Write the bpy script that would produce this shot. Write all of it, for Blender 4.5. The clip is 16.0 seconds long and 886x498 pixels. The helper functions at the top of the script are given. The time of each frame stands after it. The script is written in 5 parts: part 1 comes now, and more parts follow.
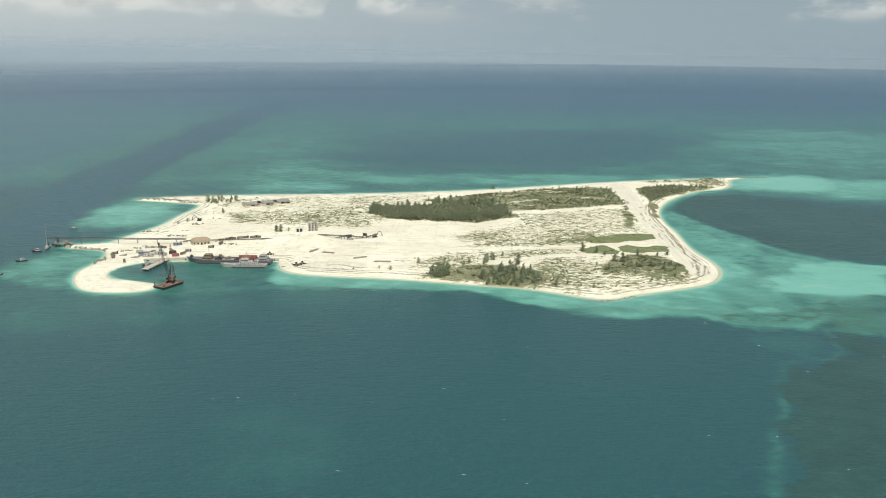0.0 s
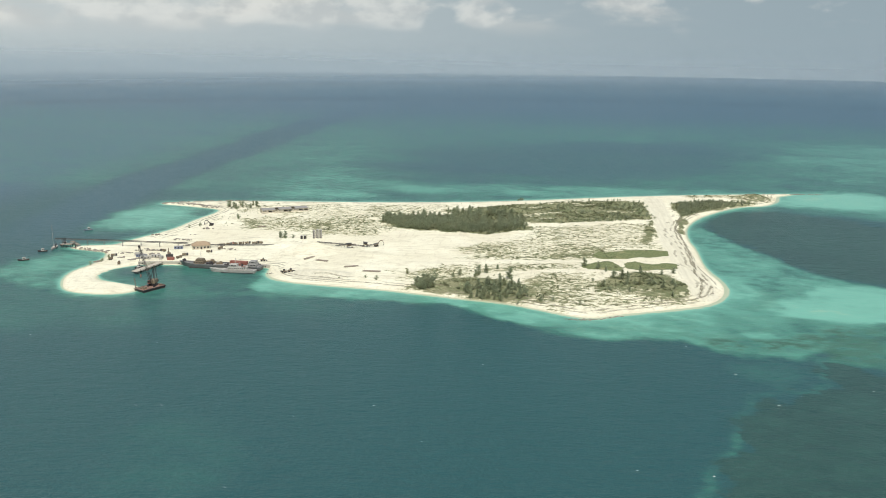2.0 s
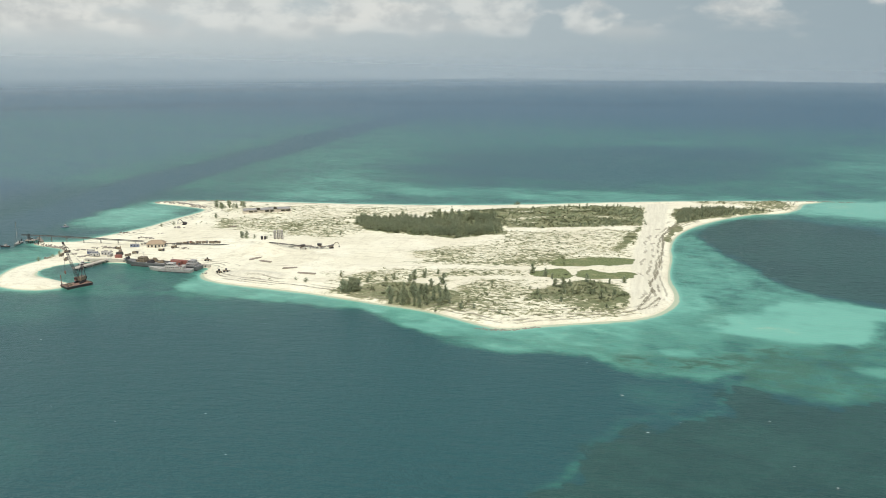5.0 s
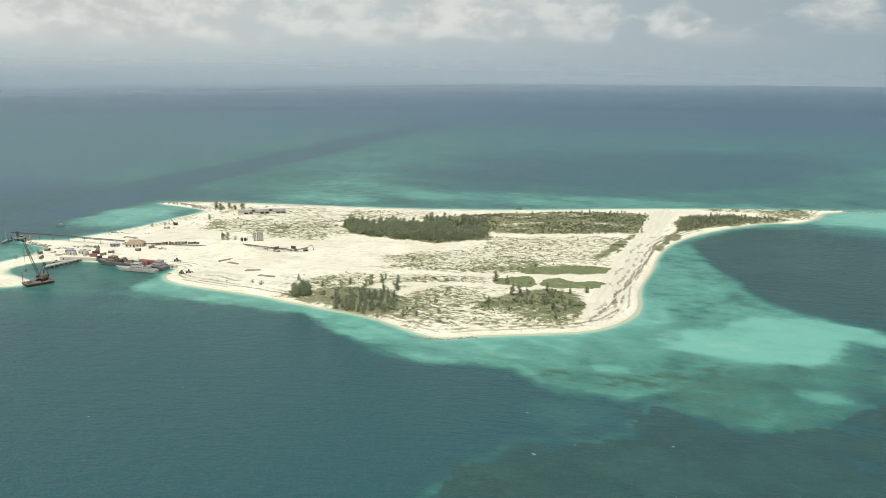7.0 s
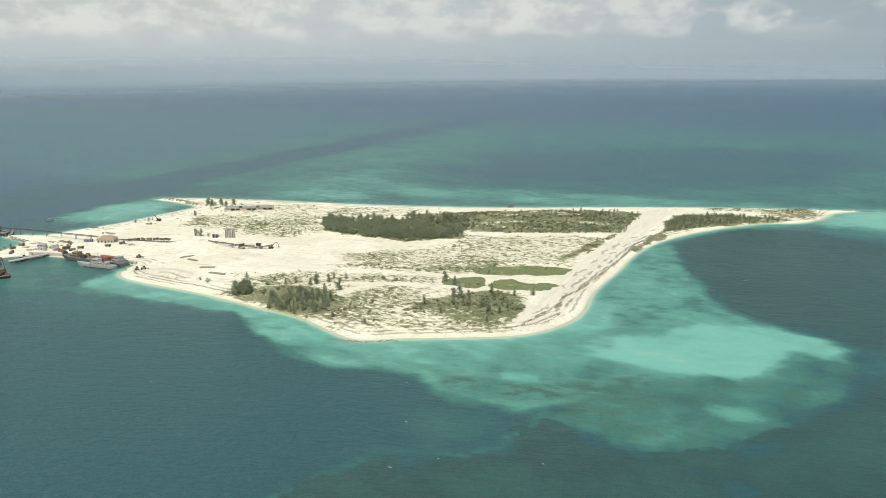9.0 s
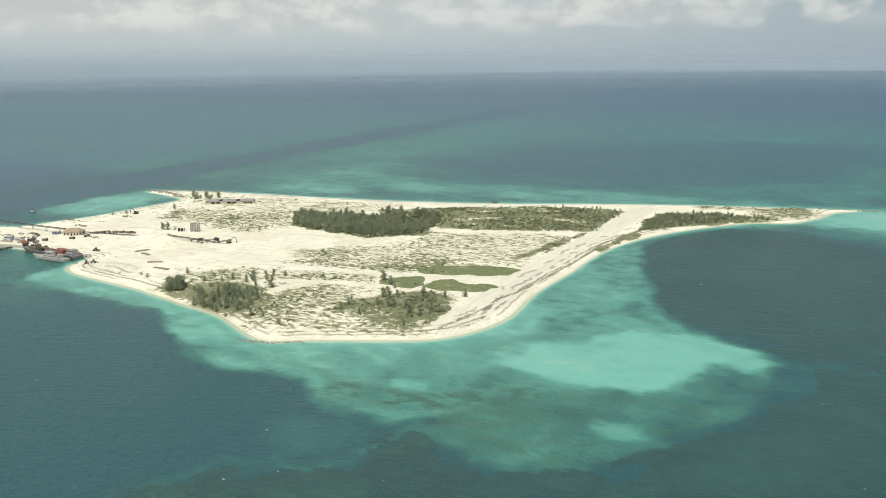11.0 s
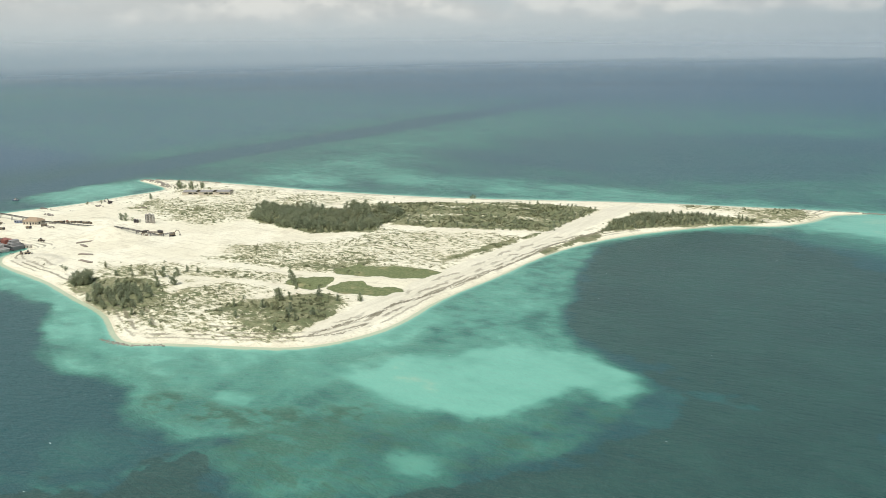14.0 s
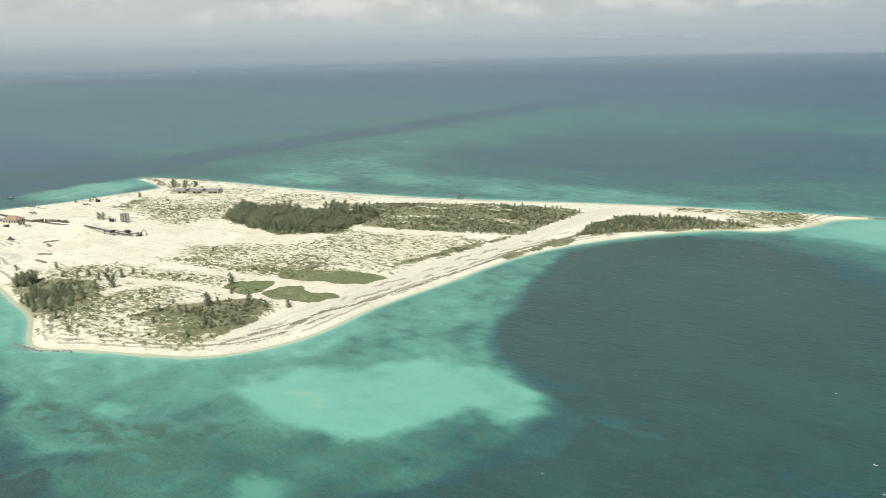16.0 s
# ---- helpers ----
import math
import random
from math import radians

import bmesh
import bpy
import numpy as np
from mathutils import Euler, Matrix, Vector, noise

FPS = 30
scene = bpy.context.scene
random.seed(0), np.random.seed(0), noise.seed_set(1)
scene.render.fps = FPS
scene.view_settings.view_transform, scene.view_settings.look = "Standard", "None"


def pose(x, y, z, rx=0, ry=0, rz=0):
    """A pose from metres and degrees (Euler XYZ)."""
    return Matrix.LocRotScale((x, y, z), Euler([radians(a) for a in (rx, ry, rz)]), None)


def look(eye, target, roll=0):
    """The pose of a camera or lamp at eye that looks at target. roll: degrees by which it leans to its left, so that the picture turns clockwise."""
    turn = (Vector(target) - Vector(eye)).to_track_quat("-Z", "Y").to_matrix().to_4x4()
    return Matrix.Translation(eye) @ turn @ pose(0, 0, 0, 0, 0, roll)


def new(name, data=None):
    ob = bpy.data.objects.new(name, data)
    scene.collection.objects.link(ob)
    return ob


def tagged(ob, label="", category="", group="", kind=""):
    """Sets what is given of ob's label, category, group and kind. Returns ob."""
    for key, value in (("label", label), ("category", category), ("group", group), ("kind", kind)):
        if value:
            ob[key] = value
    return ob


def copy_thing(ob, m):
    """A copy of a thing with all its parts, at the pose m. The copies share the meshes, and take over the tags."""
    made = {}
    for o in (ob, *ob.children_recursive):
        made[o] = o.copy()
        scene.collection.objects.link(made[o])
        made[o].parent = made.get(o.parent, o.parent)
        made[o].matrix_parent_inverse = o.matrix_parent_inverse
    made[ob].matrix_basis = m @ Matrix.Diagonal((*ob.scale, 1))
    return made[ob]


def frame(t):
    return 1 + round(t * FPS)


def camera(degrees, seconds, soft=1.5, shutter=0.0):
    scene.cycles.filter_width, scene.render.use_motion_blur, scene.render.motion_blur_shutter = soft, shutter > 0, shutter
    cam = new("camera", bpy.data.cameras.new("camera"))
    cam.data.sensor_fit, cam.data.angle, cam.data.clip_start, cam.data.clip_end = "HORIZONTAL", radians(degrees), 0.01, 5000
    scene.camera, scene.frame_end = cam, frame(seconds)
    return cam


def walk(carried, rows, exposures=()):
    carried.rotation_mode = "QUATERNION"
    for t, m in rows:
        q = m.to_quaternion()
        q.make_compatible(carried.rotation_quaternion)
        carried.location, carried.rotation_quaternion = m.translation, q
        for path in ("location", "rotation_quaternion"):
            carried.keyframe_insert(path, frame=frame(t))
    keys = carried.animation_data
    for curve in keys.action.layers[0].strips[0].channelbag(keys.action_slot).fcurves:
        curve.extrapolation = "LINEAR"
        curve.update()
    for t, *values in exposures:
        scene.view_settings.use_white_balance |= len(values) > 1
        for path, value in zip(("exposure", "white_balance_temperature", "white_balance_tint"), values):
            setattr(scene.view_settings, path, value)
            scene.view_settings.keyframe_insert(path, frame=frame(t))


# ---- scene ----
import functools

cam = camera(54.5, 16.0, 0.75)
PATH = [  # seconds, eye, yaw, pitch, roll
    (0, (5.60, -4.02, 155.53), 0.280, -14.034, 0.55),
    (0.5, (22.44, 1.08, 154.59), 2.445, -13.852, 0.70),
    (1, (39.28, 6.58, 153.50), 4.536, -13.570, 0.65),
    (1.5, (56.13, 12.50, 152.30), 5.674, -13.380, 0.65),
    (2, (73.00, 18.80, 151.02), 6.596, -13.297, 0.66),
    (2.5, (89.89, 25.49, 149.69), 7.351, -13.191, 0.61),
    (3, (106.80, 32.56, 148.35), 8.320, -13.167, 0.45),
    (3.5, (123.73, 39.99, 147.00), 9.522, -13.130, 0.42),
    (4, (140.65, 47.79, 145.67), 10.856, -13.084, 0.34),
    (6.5, (224.51, 92.01, 139.99), 17.609, -12.587, 0.07),
    (7, (240.93, 101.87, 139.12), 18.914, -12.544, 0.04),
    (7.5, (257.15, 112.06, 138.35), 20.233, -12.560, -0.03),
    (8, (273.15, 122.57, 137.68), 21.372, -12.590, -0.22),
    (10.5, (348.47, 179.83, 135.72), 27.105, -13.125, -0.66),
    (11, (362.37, 192.18, 135.54), 28.049, -13.225, -0.71),
    (11.5, (375.82, 204.81, 135.39), 29.140, -13.297, -0.76),
    (12, (388.78, 217.70, 135.25), 30.186, -13.387, -0.81),
    (12.5, (401.25, 230.86, 135.11), 31.321, -13.550, -0.82),
    (13, (413.21, 244.26, 134.92), 32.462, -13.696, -0.87),
    (13.5, (424.65, 257.89, 134.68), 33.594, -13.861, -0.97),
    (14, (435.56, 271.73, 134.33), 34.622, -13.946, -1.02),
    (14.5, (445.95, 285.78, 133.86), 35.634, -14.030, -1.18),
    (15, (455.82, 300.01, 133.23), 36.761, -14.046, -1.27),
    (15.5, (465.19, 314.39, 132.39), 37.907, -14.027, -1.37),
    (16, (474.08, 328.92, 131.31), 39.081, -14.029, -1.51),
]
walk(cam, [(t, pose(*eye, 90 + pitch, 0, yaw) @ pose(0, 0, 0, 0, 0, roll)) for t, eye, yaw, pitch, roll in PATH])

# ---- world, sun, exposure ----
SUN_ELEVATION, SUN_AZIMUTH = radians(56), radians(162)  # azimuth clockwise from +y
sun_way = Vector((math.sin(SUN_AZIMUTH) * math.cos(SUN_ELEVATION), math.cos(SUN_AZIMUTH) * math.cos(SUN_ELEVATION), math.sin(SUN_ELEVATION)))
sun = new("sun", bpy.data.lights.new("sun", "SUN"))
sun.data.energy, sun.data.angle, sun.data.color = 3.4, radians(0.6), (1.0, 0.965, 0.86)
sun.matrix_world = look(sun_way * 900, (0, 0, 0))
scene.view_settings.exposure = 0.0


class Nodes:
    """Short hand for node trees."""

    def __init__(self, tree):
        self.tree = tree
        tree.nodes.clear()

    def add(self, kind, **settings):
        n = self.tree.nodes.new(kind)
        for key, value in settings.items():
            setattr(n, key, value)
        return n

    def put(self, socket, value):
        if isinstance(value, bpy.types.NodeSocket):
            self.tree.links.new(value, socket)
        elif isinstance(value, (tuple, list)):
            socket.default_value = (*value, 1.0) if socket.type == "RGBA" and len(value) == 3 else value
        elif value is not None:
            socket.default_value = value

    def math(self, op, a, b=None, c=None, clamp=False):
        n = self.add("ShaderNodeMath", operation=op, use_clamp=clamp)
        for i, v in enumerate((a, b, c)):
            self.put(n.inputs[i], v)
        return n.outputs[0]

    def vmath(self, op, a, b=None):
        n = self.add("ShaderNodeVectorMath", operation=op)
        self.put(n.inputs[0], a)
        self.put(n.inputs[1], b)
        return n.outputs["Value"] if op in ("DOT_PRODUCT", "LENGTH") else n.outputs[0]

    def step(self, v, lo, hi):
        n = self.add("ShaderNodeMapRange", interpolation_type="SMOOTHSTEP")
        for i, w in enumerate((v, lo, hi, 0.0, 1.0)):
            self.put(n.inputs[i], w)
        return n.outputs[0]

    def mix(self, f, a, b, mode="MIX"):
        n = self.add("ShaderNodeMix", data_type="RGBA", blend_type=mode)
        self.put(n.inputs[0], f)
        self.put(n.inputs[6], a)
        self.put(n.inputs[7], b)
        return n.outputs[2]

    def noise(self, vec, scale, detail=3.0, rough=0.55, out=0):
        n = self.add("ShaderNodeTexNoise")
        self.put(n.inputs["Vector"], vec)
        n.inputs["Scale"].default_value, n.inputs["Detail"].default_value, n.inputs["Roughness"].default_value = scale, detail, rough
        return n.outputs[out]

    def scaled(self, vec, size, turn=0.0):
        n = self.add("ShaderNodeMapping")
        self.put(n.inputs[0], vec)
        n.inputs["Scale"].default_value, n.inputs["Rotation"].default_value = size, (0, 0, turn)
        return n.outputs[0]

    def attr(self, name):
        return self.add("ShaderNodeAttribute", attribute_name=name).outputs["Fac"]


world = bpy.data.worlds.new("world")
scene.world = world
world.use_nodes = True
w = Nodes(world.node_tree)
sky = w.add("ShaderNodeTexSky", sky_type="NISHITA")
sky.sun_disc, sky.sun_elevation, sky.sun_rotation = False, SUN_ELEVATION, SUN_AZIMUTH
sky.air_density, sky.dust_density, sky.ozone_density = 1.0, 2.5, 1.0
way = w.add("ShaderNodeTexCoord").outputs["Generated"]
parts = w.add("ShaderNodeSeparateXYZ")
w.put(parts.inputs[0], way)
up = parts.outputs[2]
west = w.math("MULTIPLY", parts.outputs[0], -1.0)
# hazy marine air towards the horizon, greyer in the west
haze = w.mix(w.step(west, -0.35, 0.75), (3.12, 3.95, 4.4), (5.45, 6.0, 6.05))
thin = w.step(up, 0.60, 0.0)
clear = w.mix(thin, sky.outputs[0], haze)
# grey cloud sheet with cumulus heads along its foot
sheet = w.noise(w.scaled(way, (5.0, 5.0, 20.0)), 1.0, 5.0, 0.5)
core = w.vmath("DOT_PRODUCT", way, (-0.515, 0.857, 0.03))
lone = w.vmath("DOT_PRODUCT", way, (-0.072, 0.997, 0.030))
edge = w.math("ADD", w.math("MULTIPLY", w.step(west, -0.05, 0.85), 0.24), -0.06)
sheet_mask = w.step(w.math("ADD", sheet, edge), 0.50, 0.66)
sheet_mask = w.math("MULTIPLY", sheet_mask, w.step(up, 0.0, 0.040))
heads = w.noise(w.scaled(way, (15.0, 15.0, 30.0)), 1.0, 7.0, 0.52)
band = w.math("MULTIPLY", w.step(up, 0.006, 0.030), w.step(up, 0.20, 0.055))
push = w.math("ADD", w.math("MULTIPLY", w.step(core, 0.90, 0.985), 0.19), w.math("MULTIPLY", w.step(lone, 0.9993, 0.9999), 0.14))
head_mask = w.step(w.math("ADD", w.math("ADD", heads, push), w.math("MULTIPLY", band, 0.10)), 0.60, 0.78)
head_mask = w.math("MULTIPLY", head_mask, band)
lit = w.noise(w.scaled(way, (26.0, 26.0, 44.0)), 1.0, 5.0, 0.55)
cloudy = w.mix(w.math("MULTIPLY", sheet_mask, 0.75), clear, w.mix(lit, (4.7, 5.0, 5.0), (6.6, 6.8, 6.5)))
cloudy = w.mix(w.math("MULTIPLY", head_mask, 0.54), cloudy, w.mix(w.step(lit, 0.35, 0.62), (5.6, 5.8, 5.7), (8.2, 8.2, 7.7)))
back = w.add("ShaderNodeBackground")
w.put(back.inputs[0], cloudy)
back.inputs[1].default_value = 0.10
w.put(w.add("ShaderNodeOutputWorld").inputs[0], back.outputs[0])


# ---- plan of the cay (metres) ----
NORTH_SHORE = [(-288, 799), (-243, 818), (-200, 825), (-150, 832), (-95, 838), (-40, 848), (10, 860), (65, 878), (130, 905), (195, 929),
               (262, 948), (318, 961), (337, 966), (318, 948), (309, 918), (292, 892), (262, 876), (230, 837)]
SOUTH_SHORE = [(208, 797), (195, 755), (191, 715), (191, 680), (189, 640), (189, 614), (192, 588), (191, 568), (184, 547), (172, 532),
               (150, 520), (122, 507), (106, 498), (92, 500), (58, 517), (20, 526), (-28, 537), (-70, 542), (-92, 547), (-105, 557), (-111, 574)]
HARBOUR_SHORE = [(-112, 577), (-150, 577), (-180, 576), (-204, 571), (-216, 558), (-219, 541), (-212, 529), (-198, 525), (-181, 519),
                 (-177, 512), (-184, 503), (-200, 500), (-219, 505), (-232, 524), (-238, 545), (-236, 565), (-236, 585), (-243, 601),
                 (-258, 606), (-275, 611), (-271, 618), (-250, 626), (-243, 647), (-230, 687), (-226, 730), (-221, 766), (-228, 780), (-256, 789)]


def smooth_loop(points, steps=5):
    """A closed Catmull-Rom line through the points."""
    p = np.array(points, float)
    out = []
    for i in range(len(p)):
        a, b, c, d = p[i - 1], p[i], p[(i + 1) % len(p)], p[(i + 2) % len(p)]
        for k in range(steps):
            u = k / steps
            out.append(0.5 * (2 * b + (c - a) * u + (2 * a - 5 * b + 4 * c - d) * u * u + (3 * b - a - 3 * c + d) * u ** 3))
    return np.array(out)


def line_distance(x, y, pts, closed=False):
    best = np.full(x.shape, 1e9)
    n = len(pts)
    for i in range(n if closed else n - 1):
        (ax, ay), (bx, by) = pts[i], pts[(i + 1) % n]
        dx, dy = bx - ax, by - ay
        u = np.clip(((x - ax) * dx + (y - ay) * dy) / max(dx * dx + dy * dy, 1e-9), 0, 1)
        np.minimum(best, (x - ax - u * dx) ** 2 + (y - ay - u * dy) ** 2, out=best)
    return np.sqrt(best)


def inside_distance(x, y, pts):
    """Distance to the loop, positive inside."""
    odd = np.zeros(x.shape, bool)
    n = len(pts)
    for i in range(n):
        (ax, ay), (bx, by) = pts[i], pts[(i + 1) % n]
        if ay != by:
            odd ^= ((ay > y) != (by > y)) & (x < (bx - ax) * (y - ay) / (by - ay) + ax)
    d = line_distance(x, y, pts, True)
    return np.where(odd, d, -d)


def ramp(v, lo, hi):
    u = np.clip((v - lo) / (hi - lo), 0, 1)
    return u * u * (3 - 2 * u)


@functools.lru_cache(maxsize=None)
def lump_grids(seed, octaves):
    r = np.random.default_rng(seed)
    return [r.uniform(-1, 1, (256, 256)) for _ in range(octaves)]


def lumps(x, y, size, seed=0, octaves=3):
    """Smooth random field, about -1 to 1, of that feature size."""
    grids = lump_grids(seed, octaves)
    total, amp = np.zeros(x.shape), 1.0
    for o in range(octaves):
        grid = grids[o]
        u, v = x / size + 37.3 * o, y / size + 11.7 * o
        i, j = np.floor(u).astype(int), np.floor(v).astype(int)
        fu, fv = u - i, v - j
        fu, fv = fu * fu * (3 - 2 * fu), fv * fv * (3 - 2 * fv)
        g = lambda a, b: grid[(i + a) % 256, (j + b) % 256]
        total += amp * ((g(0, 0) * (1 - fu) + g(1, 0) * fu) * (1 - fv) + (g(0, 1) * (1 - fu) + g(1, 1) * fu) * fv)
        amp, size = amp * 0.5, size * 0.5
    return total


COAST = smooth_loop(NORTH_SHORE + SOUTH_SHORE + HARBOUR_SHORE)

FOREST = [(-66, 738), (-47, 714), (0, 699), (30, 702), (66, 719), (60, 745), (44, 790), (0, 786), (-35, 767)]
BELT = [(58, 743), (100, 755), (140, 766), (176, 783), (173, 866), (150, 870), (105, 862), (60, 842), (20, 820), (-20, 795), (0, 780), (44, 790)]
STRIP = [(198, 795), (205, 812), (224, 840), (264, 878), (292, 896), (262, 893), (226, 884), (202, 866), (197, 835)]
SPIT_SCRUB = [(262, 885), (300, 905), (312, 935), (300, 945), (270, 930), (215, 915), (225, 905), (260, 915)]
GROVE = [(-9, 539), (1, 552), (32, 566), (52, 562), (72, 537), (66, 525), (44, 517), (18, 529)]
BRUSH = [(112, 533), (106, 547), (114, 573), (143, 592), (160, 588), (171, 562), (169, 546), (148, 533)]
CREST = [(187, 738), (192, 738), (204, 798), (197, 798), (190, 770)]
MEADOWS = [[(111, 631), (111, 642), (133, 653), (155, 658), (168, 660), (168, 642), (150, 634), (132, 629), (119, 624)], [(103, 601), (105, 610), (121, 619), (126, 617), (131, 600), (128, 593), (106, 595)],
           [(133, 600), (132, 613), (140, 622), (152, 615), (163, 624), (170, 618), (168, 606), (156, 600), (144, 597)]]
STREAKS = [[(30, 617), (90, 622), (166, 650), (173, 745), (160, 758), (75, 735), (50, 690), (5, 640)], [(-175, 690), (-60, 680), (-45, 712), (-66, 745), (-130, 762), (-190, 735)],
           [(-60, 745), (-30, 775), (-10, 830), (-80, 825), (-130, 800), (-120, 765)],
           [(35, 528), (62, 560), (78, 582), (114, 588), (112, 545), (168, 540), (150, 528), (118, 513), (92, 506), (60, 520)], [(-15, 560), (20, 590), (100, 606), (98, 598), (40, 572), (0, 553)],
           [(15, 612), (60, 618), (108, 624), (120, 634), (112, 650), (70, 636), (30, 626)],
           [(-25, 572), (-5, 590), (50, 608), (100, 612), (100, 594), (60, 584), (20, 572), (-10, 560)], [(-200, 770), (-150, 745), (-80, 740), (-60, 770), (-60, 820), (-140, 815), (-190, 800)]]
ROADS = [[(-12, 596), (26, 607), (52, 613), (89, 615), (129, 625), (163, 636)], [(30, 573), (47, 577), (74, 585), (97, 590), (131, 595), (173, 603)],
         [(131, 597), (134, 607), (128, 622)], [(60, 742), (100, 753), (140, 763), (176, 780)]]
RUNWAY = [(176, 548), (176, 600), (174, 650), (176, 692), (178, 735), (180, 786), (181, 835), (183, 885)]
WRACK = [(172, 543), (176, 562), (180, 583), (178, 600), (182, 625), (184, 650), (186, 688), (187, 722), (187, 755), (192, 780), (199, 806)]
WRACK_FORK = [(178, 548), (183, 557), (184, 571), (180, 588)]
VERGE = [(146, 680), (152, 703), (158, 724), (163, 752), (168, 778), (171, 772), (167, 735), (163, 700), (160, 678)]


TRACKS = [[(-128, 585), (-118, 612), (-107, 655)], [(-119, 580), (-110, 612), (-101, 647)], [(-146, 603), (-128, 625), (-112, 662)], [(-215, 640), (-190, 655), (-150, 660), (-112, 650)],
          [(-180, 640), (-140, 668), (-90, 690), (-40, 690)], [(-100, 575), (-60, 600), (-10, 600)], [(-60, 660), (0, 665), (60, 690)], [(-205, 690), (-170, 700), (-130, 690)],
          [(-228, 590), (-215, 600), (-190, 605), (-150, 612)], [(-228, 530), (-226, 560), (-222, 580)]]


def cover_at(x, y):
    """Share of the ground under scrub, 0 to 1."""
    c = np.zeros(x.shape)
    wob = lumps(x, y, 14, 5) * 3.5
    for zone, amount, soft in ((FOREST, 0.95, 6), (BELT, 0.66, 7), (STRIP, 0.8, 5), (CREST, 0.72, 3), (VERGE, 0.75, 4), (GROVE, 0.66, 8), (BRUSH, 0.69, 8), (SPIT_SCRUB, 0.42, 9)):
        c = np.maximum(c, amount * (1 + 0.32 * lumps(x, y, 34, 50)) * ramp(inside_distance(x, y, zone) + wob, -soft, soft))
    for zone, amount in zip(STREAKS, (0.30, 0.29, 0.27, 0.35, 0.33, 0.42, 0.30, 0.24)):
        c = np.maximum(c, amount * (1 + 0.32 * lumps(x, y, 34, 50)) * ramp(inside_distance(x, y, zone) + wob * 2, -10, 10))
    rows = lumps((0.985 * x + 0.17 * y) * 0.22, (0.985 * y - 0.17 * x) * 1.35, 9, 52, 2)
    c *= 1 - 0.55 * ramp(rows, 0.40, 0.9) * ramp(inside_distance(x, y, BELT), 0, 6)
    for road in ROADS:
        c *= ramp(line_distance(x, y, road), 1.8, 4.0)
    width = 8.6 + 2.0 * ramp(y, 800, 880)
    c *= ramp(line_distance(x, y, RUNWAY) - width, 0, 1.5)
    return c


def heights(x, y, sd):
    z = -1.6 + 3.0 * ramp(sd, -9, 7) + 1.1 * ramp(sd, 6, 24)
    land = ramp(sd, 8, 26)
    z += ramp(sd, 2, 22) * np.clip(0.008 * (x + 20), -1.5, 1.3)
    z += land * (0.5 * lumps(x, y, 30, 1) + 0.26 * lumps(x, y, 9, 2))
    rough = land * ramp(cover_at(x, y), 0.15, 0.4)
    z += rough * (0.62 * np.abs(lumps(x, y, 8, 3)) + 0.30 * lumps(x, y, 3.2, 4, 2))
    z += 0.16 * ramp(sd, 10, 20) * lumps(x, y, 3.6, 14, 2) * ramp(line_distance(x, y, RUNWAY), 8, 12)
    for mx, my, rx, ry, h in ((-94, 628, 24, 22, 6.5), (-72, 560, 20, 11, 3.2), (-120, 640, 20, 11, 2.2), (-40, 612, 24, 13, 1.6), (-140, 655, 16, 10, 1.4), (10, 640, 40, 14, 1.2)):
        r = np.hypot((x - mx) / rx, (y - my) / ry)
        z += h * np.clip(1 - r, 0, 1) ** 1.15 * land
    return z


def ground_z(x, y):
    a, b = np.array([float(x)]), np.array([float(y)])
    return float(heights(a, b, inside_distance(a, b, COAST))[0])


# ---- materials ----
def material(name):
    m = bpy.data.materials.new(name)
    m.use_nodes = True
    n = Nodes(m.node_tree)
    b = n.add("ShaderNodeBsdfPrincipled")
    n.put(n.add("ShaderNodeOutputMaterial").inputs[0], b.outputs[0])
    return m, n, b


def place(n):
    return n.add("ShaderNodeNewGeometry").outputs["Position"]


def worn(name, colour, dark=None, rough=0.6, metal=0.0, size=0.8, bump=0.15, amount=0.5):
    """A plain surface with grain and stains of two sizes."""
    m, n, b = material(name)
    p = n.add("ShaderNodeTexCoord").outputs["Object"]
    dark = dark or tuple(c * 0.55 for c in colour)
    big, fine = n.noise(p, size, 4.0, 0.6), n.noise(p, size * 9, 3.0, 0.6)
    f = n.math("MULTIPLY", n.step(n.math("ADD", n.math("MULTIPLY", big, 0.7), n.math("MULTIPLY", fine, 0.3)), 0.42, 0.66), amount)
    n.put(b.inputs["Base Color"], n.mix(f, colour, dark))
    b.inputs["Roughness"].default_value, b.inputs["Metallic"].default_value = rough, metal
    k = n.add("ShaderNodeBump")
    k.inputs["Strength"].default_value, k.inputs["Distance"].default_value = bump, 0.05
    n.put(k.inputs["Height"], fine)
    n.put(b.inputs["Normal"], k.outputs[0])
    return m


